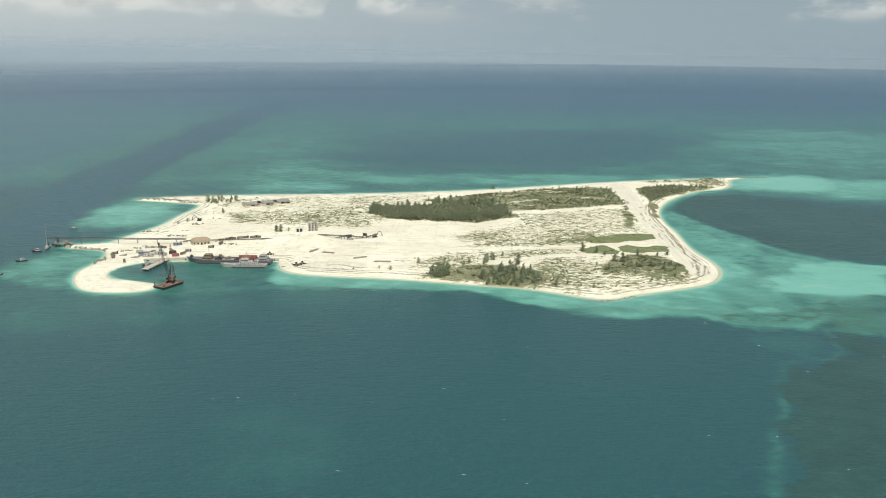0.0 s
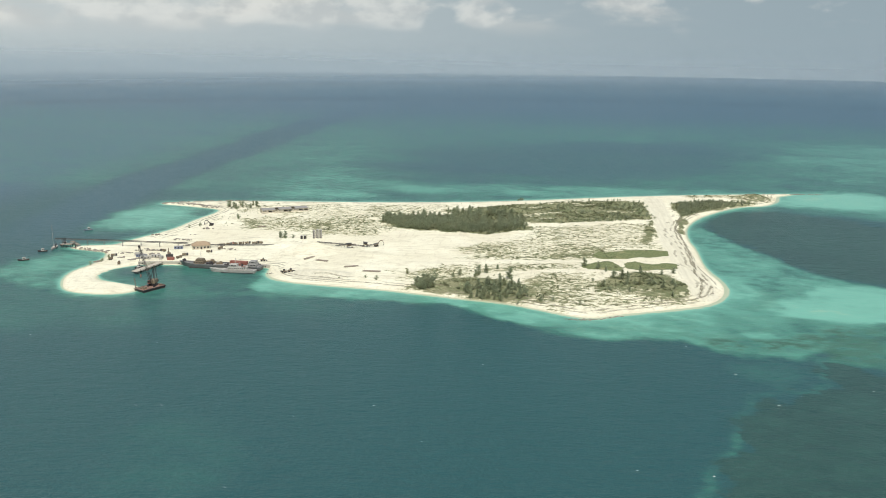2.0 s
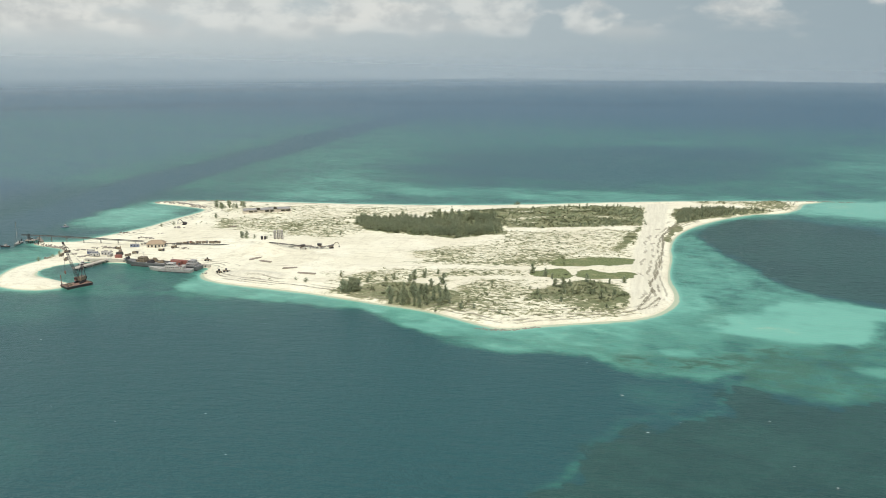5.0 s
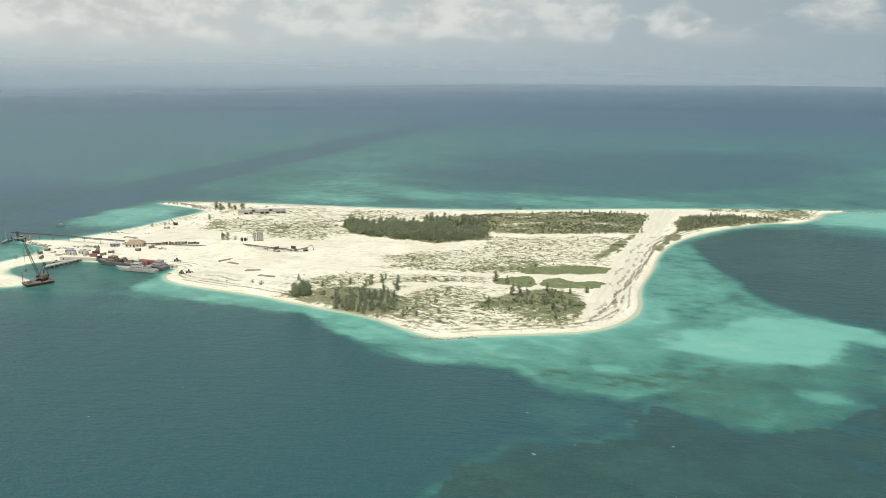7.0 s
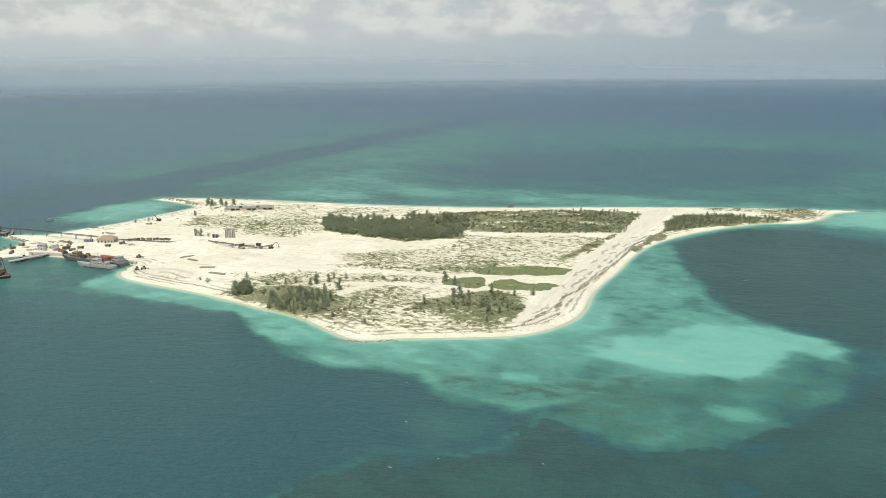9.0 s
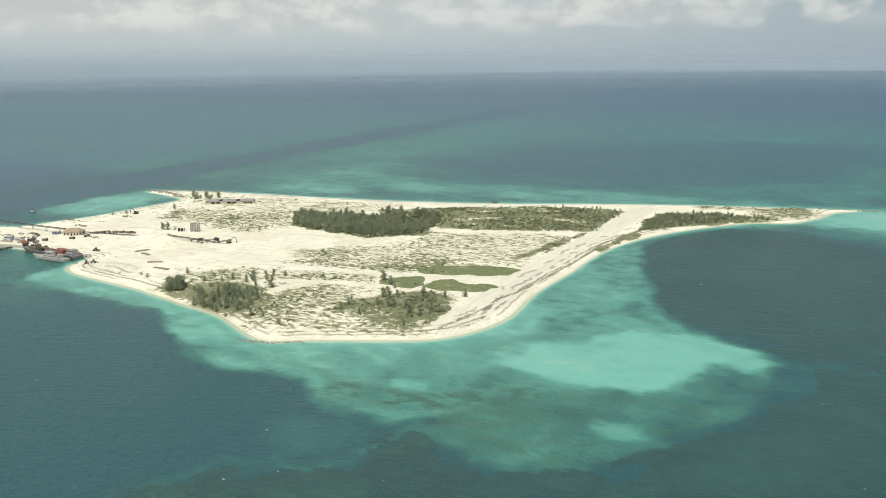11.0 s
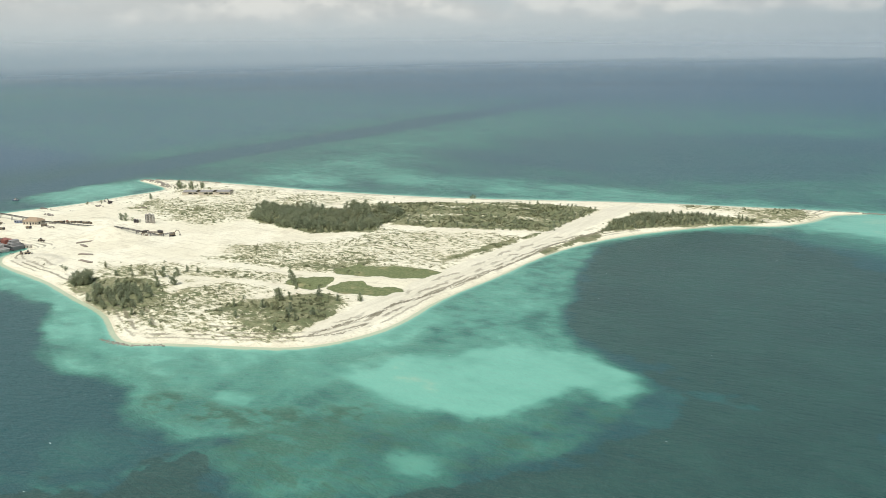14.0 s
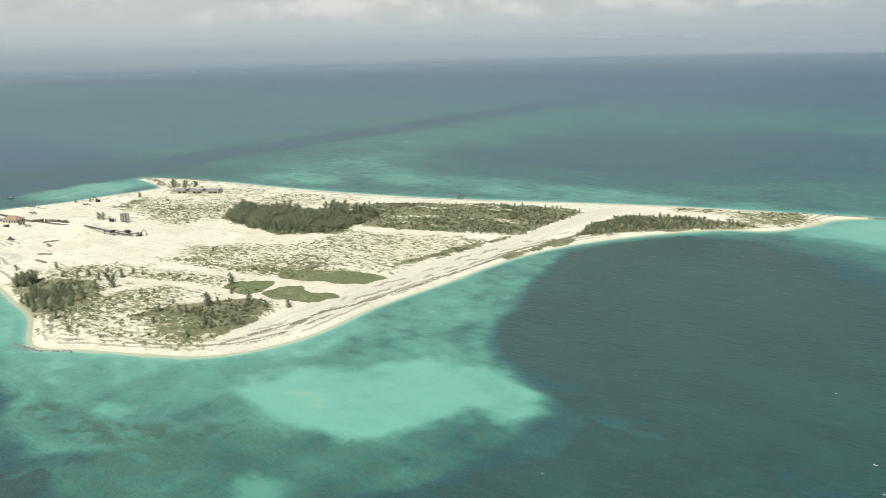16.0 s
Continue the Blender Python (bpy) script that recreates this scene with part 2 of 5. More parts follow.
def ground_material():
    m, n, b = material("coral_sand")
    p = place(n)
    broad, mid, fine = n.noise(p, 0.02, 4.0), n.noise(p, 0.11, 5.0, 0.62), n.noise(p, 0.7, 4.0, 0.65)
    sand = n.mix(n.step(broad, 0.36, 0.64), (0.82, 0.80, 0.645), (0.745, 0.715, 0.56))
    sand = n.mix(n.math("MULTIPLY", n.step(mid, 0.52, 0.68), 0.45), sand, (0.58, 0.535, 0.405))
    # tyre ruts, scraped ridges and drifts
    for size, turn, lo, hi, amount in (((0.030, 0.42, 1.0), 0.22, 0.55, 0.66, 0.40), ((0.05, 0.65, 1.0), -0.5, 0.56, 0.66, 0.36), ((0.45, 0.04, 1.0), 0.35, 0.57, 0.68, 0.32)):
        ruts = n.noise(n.scaled(p, size, turn), 1.0, 4.0, 0.65)
        sand = n.mix(n.math("MULTIPLY", n.step(ruts, lo, hi), amount), sand, (0.47, 0.43, 0.32))
    sand = n.mix(n.math("MULTIPLY", n.step(fine, 0.52, 0.70), 0.30), sand, (0.50, 0.455, 0.35))
    # packed grey surface of the old airstrip and the tracks
    worn_lane = n.noise(n.scaled(p, (0.55, 0.03, 1.0), -0.02), 1.0, 4.0, 0.6)
    sand = n.mix(n.math("MULTIPLY", n.attr("packed"), 0.85), sand, n.mix(n.step(n.math("ADD", n.math("MULTIPLY", worn_lane, 0.6), n.math("MULTIPLY", fine, 0.4)), 0.38, 0.62), (0.61, 0.585, 0.465), (0.72, 0.695, 0.565)))
    # rows of dry scrub and low green cover
    streak = n.noise(n.scaled(p, (0.10, 0.34, 1.0), 0.45), 1.0, 5.0, 0.70)
    spots = n.noise(n.scaled(p, (0.75, 1.25, 1.0), 0.4), 0.34, 5.0, 0.72)
    grain = n.math("ADD", n.math("MULTIPLY", streak, 0.34), n.math("MULTIPLY", spots, 0.66))
    grain = n.math("ADD", n.math("MULTIPLY", grain, 1.6), -0.30)
    cover = n.attr("cover")
    reach = n.math("ADD", grain, n.math("MULTIPLY", cover, 0.60))
    bare = n.step(cover, 0.02, 0.14)
    f = n.math("MULTIPLY", n.step(reach, 0.69, 0.76), bare)
    thin = n.math("MULTIPLY", n.step(reach, 0.57, 0.72), bare)
    litter = n.mix(mid, (0.43, 0.415, 0.26), (0.35, 0.335, 0.20))
    scrub = n.mix(n.step(mid, 0.40, 0.62), (0.155, 0.182, 0.095), (0.275, 0.278, 0.165))
    scrub = n.mix(n.step(fine, 0.45, 0.7), scrub, (0.125, 0.130, 0.068))
    c = n.mix(n.math("MULTIPLY", thin, 0.80), sand, litter)
    c = n.mix(f, c, scrub)
    meadow = n.mix(n.step(fine, 0.35, 0.65), (0.130, 0.165, 0.072), (0.205, 0.232, 0.118))
    meadow = n.mix(n.step(mid, 0.52, 0.68), meadow, (0.30, 0.285, 0.155))
    c = n.mix(n.step(n.math("ADD", n.attr("meadow"), n.math("MULTIPLY", n.math("SUBTRACT", spots, 0.5), 1.3)), 0.38, 0.58), c, meadow)
    # line of dried sea wrack, and the wet foot of the beach
    sway, crumb = n.noise(p, 0.09, 3.0, 0.6), n.noise(p, 0.9, 4.0, 0.7)
    dark = n.mix(fine, (0.125, 0.115, 0.078), (0.27, 0.250, 0.175))
    main = n.math("ADD", n.attr("line"), n.math("ADD", n.math("MULTIPLY", n.math("SUBTRACT", crumb, 0.5), 3.2), n.math("MULTIPLY", n.math("SUBTRACT", sway, 0.5), 2.2)))
    c = n.mix(n.math("MULTIPLY", n.step(main, 1.05, 0.55), 0.88), c, dark)
    for at, wide, swing, gaps, amount in ((4.2, 0.55, 3.5, 0.46, 0.55), (7.6, 0.7, 5.0, 0.44, 0.75), (11.5, 0.8, 7.0, 0.48, 0.60), (16.5, 0.9, 9.0, 0.52, 0.55)):
        off = n.math("ABSOLUTE", n.math("ADD", n.math("SUBTRACT", n.attr("inland"), at), n.math("MULTIPLY", n.math("SUBTRACT", sway, 0.5), swing)))
        off = n.math("ADD", off, n.math("MULTIPLY", n.math("SUBTRACT", crumb, 0.5), 2.4))
        broken = n.step(n.noise(n.vmath("ADD", p, (at * 31.0, at * 17.0, 0.0)), 0.05, 3.0, 0.6), gaps - 0.05, gaps + 0.08)
        c = n.mix(n.math("MULTIPLY", n.math("MULTIPLY", n.step(off, wide + 0.4, wide - 0.3), broken), amount), c, dark)
    ruts_line = n.math("ADD", n.attr("wrack"), n.math("MULTIPLY", n.math("SUBTRACT", crumb, 0.5), 1.0))
    c = n.mix(n.math("MULTIPLY", n.step(ruts_line, 0.35, 0.70), 0.6), c, (0.40, 0.365, 0.275))
    c = n.mix(n.math("MULTIPLY", n.attr("wet"), 0.6), c, (0.60, 0.555, 0.41))
    n.put(b.inputs["Base Color"], c)
    b.inputs["Roughness"].default_value = 0.95
    b.inputs["Specular IOR Level"].default_value = 0.15
    k = n.add("ShaderNodeBump")
    k.inputs["Strength"].default_value, k.inputs["Distance"].default_value = 0.9, 1.0
    n.put(k.inputs["Height"], n.math("ADD", n.math("MULTIPLY", spots, 0.6), n.math("MULTIPLY", fine, 0.45)))
    n.put(b.inputs["Normal"], k.outputs[0])
    return m


def sea_material():
    m, n, b = material("sea_water")
    p = place(n)
    shoal, weed, far = n.attr("shoal"), n.attr("weed"), n.attr("far")
    patch = n.noise(n.scaled(p, (0.020, 0.028, 1.0), 0.3), 1.0, 7.0, 0.64)
    small = n.noise(n.scaled(p, (0.085, 0.12, 1.0), 0.5), 1.0, 6.0, 0.66)
    bands = n.noise(n.scaled(p, (0.0022, 0.010, 1.0), -0.12), 1.0, 5.0, 0.6)
    shelf = n.math("MULTIPLY", n.step(shoal, 0.04, 0.45), n.math("SUBTRACT", 1.0, n.math("MULTIPLY", n.step(shoal, 0.70, 0.90), 0.72)))
    v = n.math("ADD", shoal, n.math("MULTIPLY", n.math("SUBTRACT", patch, 0.5), n.math("ADD", n.math("MULTIPLY", shelf, 0.95), 0.16)))
    v = n.math("ADD", v, n.math("MULTIPLY", n.math("SUBTRACT", small, 0.5), n.math("ADD", n.math("MULTIPLY", shelf, 1.0), 0.06)))
    v = n.math("ADD", v, n.math("MULTIPLY", n.math("SUBTRACT", bands, 0.5), 0.16))
    bed = n.math("ADD", weed, n.math("ADD", n.math("MULTIPLY", n.math("SUBTRACT", patch, 0.5), 2.0), n.math("MULTIPLY", n.math("SUBTRACT", small, 0.5), 2.0)))
    bed = n.math("MULTIPLY", n.step(bed, 0.36, 0.62), n.step(weed, 0.02, 0.25))
    v = n.math("MULTIPLY", v, n.math("SUBTRACT", 1.0, n.math("MULTIPLY", bed, n.step(shoal, 1.1, 0.85))))
    deep = n.mix(bed, (0.023, 0.086, 0.092), (0.025, 0.070, 0.063))
    deep = n.mix(n.math("MULTIPLY", n.step(n.math("ADD", n.math("MULTIPLY", patch, 0.6), n.math("MULTIPLY", small, 0.4)), 0.40, 0.62), n.math("MULTIPLY", weed, 0.7)), deep, (0.036, 0.102, 0.086))
    # bluer far water, with haze and sky reflection painted into the tint
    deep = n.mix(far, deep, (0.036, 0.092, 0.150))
    c = n.mix(n.step(v, 0.03, 0.42), deep, (0.046, 0.170, 0.136))
    c = n.mix(n.step(v, 0.36, 0.72), c, (0.096, 0.300, 0.232))
    c = n.mix(n.step(v, 0.68, 1.0), c, (0.170, 0.450, 0.352))
    c = n.mix(n.step(v, 0.99, 1.24), c, (0.46, 0.52, 0.365))
    # the same painted haze tint, laid over the shoal colours
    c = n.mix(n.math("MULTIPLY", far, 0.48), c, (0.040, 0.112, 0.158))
    # weed and rock patches on the shallow bed
    rock = n.step(n.math("ADD", n.math("MULTIPLY", small, 0.6), n.math("MULTIPLY", patch, 0.4)), 0.44, 0.56)
    c = n.mix(n.math("MULTIPLY", rock, n.math("MULTIPLY", n.attr("patches"), 0.85)), c, n.mix(small, (0.026, 0.085, 0.058), (0.056, 0.150, 0.100)))
    drift = n.noise(n.scaled(p, (0.16, 0.42, 1.0), -0.2), 1.0, 5.0, 0.7)
    c = n.mix(n.math("MULTIPLY", n.step(drift, 0.50, 0.72), 0.16), c, (0.10, 0.22, 0.21))
    c = n.mix(n.math("MULTIPLY", n.step(drift, 0.50, 0.30), n.math("SUBTRACT", 0.24, n.math("MULTIPLY", n.step(shoal, 0.4, 0.8), 0.18))), c, (0.012, 0.055, 0.060))
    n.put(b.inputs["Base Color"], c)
    b.inputs["Roughness"].default_value = 0.30
    b.inputs["IOR"].default_value = 1.33
    b.inputs["Specular IOR Level"].default_value = 0.5
    swell = n.noise(n.scaled(p, (0.08, 0.17, 1.0), -0.25), 1.0, 3.0, 0.6)
    chop = n.noise(n.scaled(p, (0.28, 0.50, 1.0), -0.15), 1.0, 4.0, 0.7)
    k = n.add("ShaderNodeBump")
    k.inputs["Strength"].default_value, k.inputs["Distance"].default_value = 0.8, 1.2
    # calmer over the sheltered sand
    n.put(k.inputs["Strength"], n.math("SUBTRACT", 0.85, n.math("MULTIPLY", n.step(shoal, 0.45, 0.85), 0.55)))
    n.put(k.inputs["Height"], n.math("ADD", n.math("MULTIPLY", swell, 0.8), n.math("MULTIPLY", chop, 0.6)))
    n.put(b.inputs["Normal"], k.outputs[0])
    return m


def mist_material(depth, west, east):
    """Thin marine haze over far water, painted on a curtain: mostly clear, densest just above the sea."""
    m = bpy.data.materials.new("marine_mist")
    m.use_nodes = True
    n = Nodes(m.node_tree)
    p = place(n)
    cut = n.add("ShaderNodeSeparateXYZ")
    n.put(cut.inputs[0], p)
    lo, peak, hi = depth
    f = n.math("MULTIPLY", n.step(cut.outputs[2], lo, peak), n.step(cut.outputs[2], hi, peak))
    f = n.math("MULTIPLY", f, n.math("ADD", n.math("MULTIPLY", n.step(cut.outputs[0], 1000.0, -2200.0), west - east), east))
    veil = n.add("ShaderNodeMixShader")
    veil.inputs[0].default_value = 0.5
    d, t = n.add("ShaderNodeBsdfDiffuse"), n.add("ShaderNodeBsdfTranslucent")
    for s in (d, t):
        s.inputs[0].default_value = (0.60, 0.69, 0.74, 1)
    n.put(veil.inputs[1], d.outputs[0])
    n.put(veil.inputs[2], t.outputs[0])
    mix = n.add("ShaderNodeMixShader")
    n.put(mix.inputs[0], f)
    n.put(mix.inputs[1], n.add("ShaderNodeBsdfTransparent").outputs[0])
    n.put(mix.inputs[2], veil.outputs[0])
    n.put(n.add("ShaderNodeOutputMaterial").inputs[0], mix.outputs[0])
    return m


def leaf_material(name, lo, hi):
    m, n, b = material(name)
    geo = n.add("ShaderNodeNewGeometry")
    info = n.add("ShaderNodeObjectInfo")
    f = n.math("ADD", n.math("MULTIPLY", geo.outputs["Random Per Island"], 0.6), n.math("MULTIPLY", info.outputs["Random"], 0.4))
    c = n.mix(f, lo, hi)
    n.put(b.inputs["Base Color"], n.mix(n.step(n.noise(geo.outputs["Position"], 0.08, 3.0), 0.5, 0.75), c, tuple(0.5 * (u + v) * s for u, v, s in zip(lo, hi, (1.25, 1.05, 0.9)))))
    b.inputs["Roughness"].default_value = 0.75
    b.inputs["Specular IOR Level"].default_value = 0.25
    soft, both = n.add("ShaderNodeBsdfTranslucent"), n.add("ShaderNodeMixShader")
    n.put(soft.inputs[0], n.mix(0.5, c, tuple(1.3 * v for v in hi)))
    both.inputs[0].default_value = 0.52
    n.put(both.inputs[1], b.outputs[0])
    n.put(both.inputs[2], soft.outputs[0])
    n.put(next(o for o in n.tree.nodes if o.type == "OUTPUT_MATERIAL").inputs[0], both.outputs[0])
    return m


SAND, SEA = ground_material(), sea_material()
NEEDLES = leaf_material("casuarina_needles", (0.215, 0.26, 0.172), (0.40, 0.44, 0.302))
SHRUB = leaf_material("shrub_leaves", (0.135, 0.165, 0.09), (0.29, 0.30, 0.185))
BARK = worn("bark", (0.16, 0.12, 0.085), rough=0.9, size=2.0)
RUST = worn("rusty_deck", (0.25, 0.155, 0.12), (0.12, 0.085, 0.07), 0.85, size=0.5, amount=0.85)
HULL_BLACK = worn("dark_hull_paint", (0.045, 0.042, 0.045), (0.12, 0.06, 0.04), 0.6, size=0.4)
HULL_GREY = worn("grey_hull_paint", (0.15, 0.16, 0.16), (0.10, 0.08, 0.07), 0.55, size=0.3)
SHIP_WHITE = worn("ship_white_paint", (0.46, 0.455, 0.42), (0.25, 0.22, 0.19), 0.55, size=0.6, amount=0.75)
DECK_GREY = worn("deck_grey", (0.30, 0.30, 0.29), (0.18, 0.15, 0.13), 0.8, size=0.5)
GIRDER = worn("weathered_grey_steel", (0.19, 0.185, 0.17), (0.11, 0.09, 0.075), 0.7, 0.2, size=1.0)
DARK_STEEL = worn("dark_steel", (0.055, 0.055, 0.058), (0.10, 0.06, 0.045), 0.6, 0.3, size=1.0)
MACHINE = worn("faded_machine_paint", (0.21, 0.17, 0.115), (0.10, 0.08, 0.065), 0.65, size=0.8)
RED_OXIDE = worn("red_oxide_paint", (0.27, 0.105, 0.08), (0.14, 0.07, 0.055), 0.7, size=0.6)
BLUE_PAINT = worn("blue_grey_paint", (0.17, 0.20, 0.27), rough=0.6, size=0.6)
CONCRETE = worn("weathered_concrete", (0.47, 0.44, 0.37), (0.27, 0.25, 0.21), 0.9, size=0.35)
PLASTER = worn("stained_plaster", (0.55, 0.50, 0.40), (0.33, 0.29, 0.23), 0.9, size=0.5)
ROOF_TAN = worn("tan_shingle_roof", (0.36, 0.275, 0.185), (0.25, 0.19, 0.13), 0.85, size=0.5)
ROOF_GREY = worn("grey_sheet_roof", (0.30, 0.295, 0.28), (0.17, 0.15, 0.135), 0.7, size=0.25)
GALVANISED = worn("galvanised_sheet", (0.44, 0.43, 0.39), (0.26, 0.22, 0.18), 0.5, 0.3, size=0.6)
TIMBER = worn("grey_timber", (0.27, 0.235, 0.19), rough=0.9, size=1.0)
ROCK = worn("grey_coral_rock", (0.27, 0.25, 0.21), (0.13, 0.12, 0.10), 0.95, size=0.6)
TYRE = worn("black_rubber", (0.03, 0.03, 0.03), rough=0.85, size=2.0)
GLASS, _n, _b = material("dark_window_glass")
_b.inputs["Base Color"].default_value, _b.inputs["Roughness"].default_value = (0.02, 0.025, 0.03, 1), 0.08
FOAM, _n, _b = material("sea_foam")
_n.put(_b.inputs["Base Color"], _n.mix(_n.noise(place(_n), 3.0), (0.62, 0.66, 0.66), (0.82, 0.84, 0.84)))
_b.inputs["Roughness"].default_value = 0.9


# ---- mesh tools ----
def grid_mesh(name, co, faces, mat, attributes=()):
    me = bpy.data.meshes.new(name)
    me.vertices.add(len(co))
    me.vertices.foreach_set("co", np.asarray(co, np.float32).ravel())
    me.loops.add(faces.size)
    me.loops.foreach_set("vertex_index", faces.ravel().astype(np.int32))
    me.polygons.add(len(faces))
    me.polygons.foreach_set("loop_start", np.arange(0, faces.size, faces.shape[1], dtype=np.int32))
    me.update(calc_edges=True)
    me.polygons.foreach_set("use_smooth", np.ones(len(faces), bool))
    for key, values in attributes:
        me.attributes.new(key, "FLOAT", "POINT").data.foreach_set("value", np.asarray(values, np.float32).ravel())
    me.materials.append(mat)
    return me


def box(bm, size, at=(0, 0, 0), turn=(0, 0, 0), taper=1.0):
    made = bmesh.ops.create_cube(bm, size=1.0)["verts"]
    for v in made:
        k = taper if v.co.z > 0 else 1.0
        v.co = Vector((v.co.x * size[0] * k, v.co.y * size[1] * k, v.co.z * size[2]))
    bmesh.ops.transform(bm, matrix=pose(*at, *turn), verts=made)
    return made


def tube(bm, r, h, at=(0, 0, 0), turn=(0, 0, 0), r2=None, sides=12):
    made = bmesh.ops.create_cone(bm, cap_ends=True, segments=sides, radius1=r, radius2=r if r2 is None else r2, depth=h)["verts"]
    bmesh.ops.transform(bm, matrix=pose(*at, *turn), verts=made)
    return made


def beam(bm, a, b, width=0.1):
    a, b = Vector(a), Vector(b)
    made = bmesh.ops.create_cube(bm, size=1.0)["verts"]
    m = Matrix.Translation((a + b) / 2) @ (b - a).to_track_quat("Z", "X").to_matrix().to_4x4() @ Matrix.Diagonal((width, width, (b - a).length, 1))
    bmesh.ops.transform(bm, matrix=m, verts=made)


def lattice(bm, a, b, wide, chord, bays, tip=1.0):
    """A square lattice girder from a to b."""
    a, b = Vector(a), Vector(b)
    q = (b - a).to_track_quat("Z", "X")
    ring = []
    for i in range(bays + 1):
        u = i / bays
        half = wide / 2 * (1 + (tip - 1) * u)
        ring.append([a + (b - a) * u + q @ Vector((sx * half, sy * half, 0)) for sx, sy in ((-1, -1), (1, -1), (1, 1), (-1, 1))])
    for k in range(4):
        beam(bm, ring[0][k], ring[-1][k], chord)
    for i in range(bays):
        for k in range(4):
            beam(bm, ring[i][k], ring[i + 1][(k + 1) % 4], chord * 0.6)
            beam(bm, ring[i][k], ring[i][(k + 1) % 4], chord * 0.6)


def part(name, bm, mat, parent=None, label="", bevel=0.0, smooth=False):
    if bevel:
        bmesh.ops.bevel(bm, geom=bm.edges[:], offset=bevel, segments=1, affect="EDGES", clamp_overlap=True)
    bmesh.ops.recalc_face_normals(bm, faces=bm.faces[:])
    me = bpy.data.meshes.new(name)
    bm.to_mesh(me)
    bm.free()
    me.materials.append(mat)
    if smooth:
        me.polygons.foreach_set("use_smooth", np.ones(len(me.polygons), bool))
    ob = new(name, me)
    ob.parent = parent
    return tagged(ob, label) if label else ob


def boxes_part(name, mat, parent, *items, label="", bevel=0.0):
    bm = bmesh.new()
    for it in items:
        box(bm, *it)
    return part(name, bm, mat, parent, label, bevel)


def thing(name, m, label, category, group=""):
    ob = new(name)
    ob.matrix_basis = m
    return tagged(ob, label, category, group)


# ---- the sea: one sheet from the horizon to the shore ----
def sea_fields(x, y):
    """How pale the bed shows through (shoal), weed beds, distance tint with painted haze (far), rock and weed patches
    on the shelf.
    """
    sd = np.full(x.shape, -2000.0)
    near = (np.abs(x - 20) < 720) & (np.abs(y - 720) < 620)
    sd[near] = inside_distance(x[near], y[near], COAST)
    out = -sd
    wob = lumps(x, y, 60, 11) * 7 + lumps(x, y, 24, 12) * 6 + lumps(x, y, 10, 13, 2) * 3.5
    fray = lumps(x, y, 13, 15, 3)
    edge = np.maximum(out, 0)
    s = 1.18 * np.exp(-edge / 3.2) + 0.60 * np.exp(-edge / 11.0)
    # south-east shelf
    shelf = [(-112, 556), (-117, 524), (-88, 511), (-50, 511), (-22, 513), (14, 512), (42, 496), (66, 475), (88, 465), (112, 463), (131, 467), (150, 462), (166, 450), (184, 447),
             (199, 444), (214, 450), (236, 470), (300, 500), (326, 548), (328, 574), (306, 592), (284, 604), (264, 622), (249, 648), (236, 690), (222, 738), (212, 782), (150, 700)]
    e = inside_distance(x, y, shelf) + wob * 0.45 + 3.0 * fray
    s = np.maximum(s, 0.60 * ramp(e, -5, 6))
    # paler flats along the south beach
    s += 0.30 * np.exp(-edge / 20.0) * ramp(e, -2, 7) * ramp(y, 640, 600)
    for cx, cy, rx, ry, amount in ((72, 491, 44, 15, 0.84), (-92, 532, 34, 17, 0.84), (150, 498, 45, 14, 0.74), (232, 532, 40, 26, 0.72)):
        s = np.maximum(s, amount * (1 - ramp(np.hypot((x - cx + wob * 0.5) / rx, (y - cy + wob * 0.4) / ry), 0.4, 1.15)) * ramp(e, -4, 5))
    s += 0.10 * fray * ramp(e, 2, 12) * ramp(out, 4, 12)
    # bright sand bank
    bank = [(222, 518), (226, 552), (243, 573), (262, 589), (281, 597), (302, 590), (322, 575), (325, 561), (317, 546), (305, 552), (299, 539), (291, 521), (280, 511), (262, 507), (244, 508)]
    soft = 7 + 16 * ramp(250 - x + 0.35 * (y - 540), -10, 25)
    bank_in = inside_distance(x, y, bank) + wob * 0.35 + 3.5 * fray
    s = np.maximum(s, (0.92 + 0.05 * fray) * ramp(bank_in, -soft, 7))
    # mottled lobe beyond it
    lobe = [(218, 446), (236, 436), (250, 430), (266, 434), (280, 445), (290, 459), (300, 474), (309, 488), (318, 503), (325, 527), (328, 548), (316, 546), (302, 540), (290, 516), (262, 503), (238, 492), (222, 470)]
    lobe_in = inside_distance(x, y, lobe) + wob * 0.35 + 3
    s = np.where((bank_in < 2) & (lobe_in > 0), np.minimum(s, 0.46 + 0.18 * fray), s)
    s = np.maximum(s, (0.42 + 0.18 * fray) * ramp(lobe_in + 4 * fray, -7, 9))
    patches = 0.95 * ramp(lobe_in, -4, 10) * ramp(bank_in, 2, -5)
    # dark weed bed with one clear round of sand in it
    gap = line_distance(x + wob * 0.3, y, [(172, 462), (190, 463), (208, 468), (226, 482), (244, 494)])
    patches = np.maximum(patches, 1.15 * (1 - ramp(gap, 5, 15)))
    patches = np.maximum(patches, 0.42 * ramp(e, 2, 14) * ramp(out, 12, 26) * ramp(s, 0.82, 0.66) * ramp(y, 600, 560))
    patches = patches * ramp(bank_in, 3, -6)
    ring = np.hypot((x - 193) / 11, (y - 479) / 6)
    s = np.maximum(s, 0.84 * (1 - ramp(ring, 0.75, 1.15)))
    patches *= ramp(ring, 0.9, 1.25)
    glade = np.hypot((x - 281 + wob * 0.5) / 17, (y - 473) / 12)
    s = np.maximum(s, 0.80 * (1 - ramp(glade, 0.3, 1.2)))
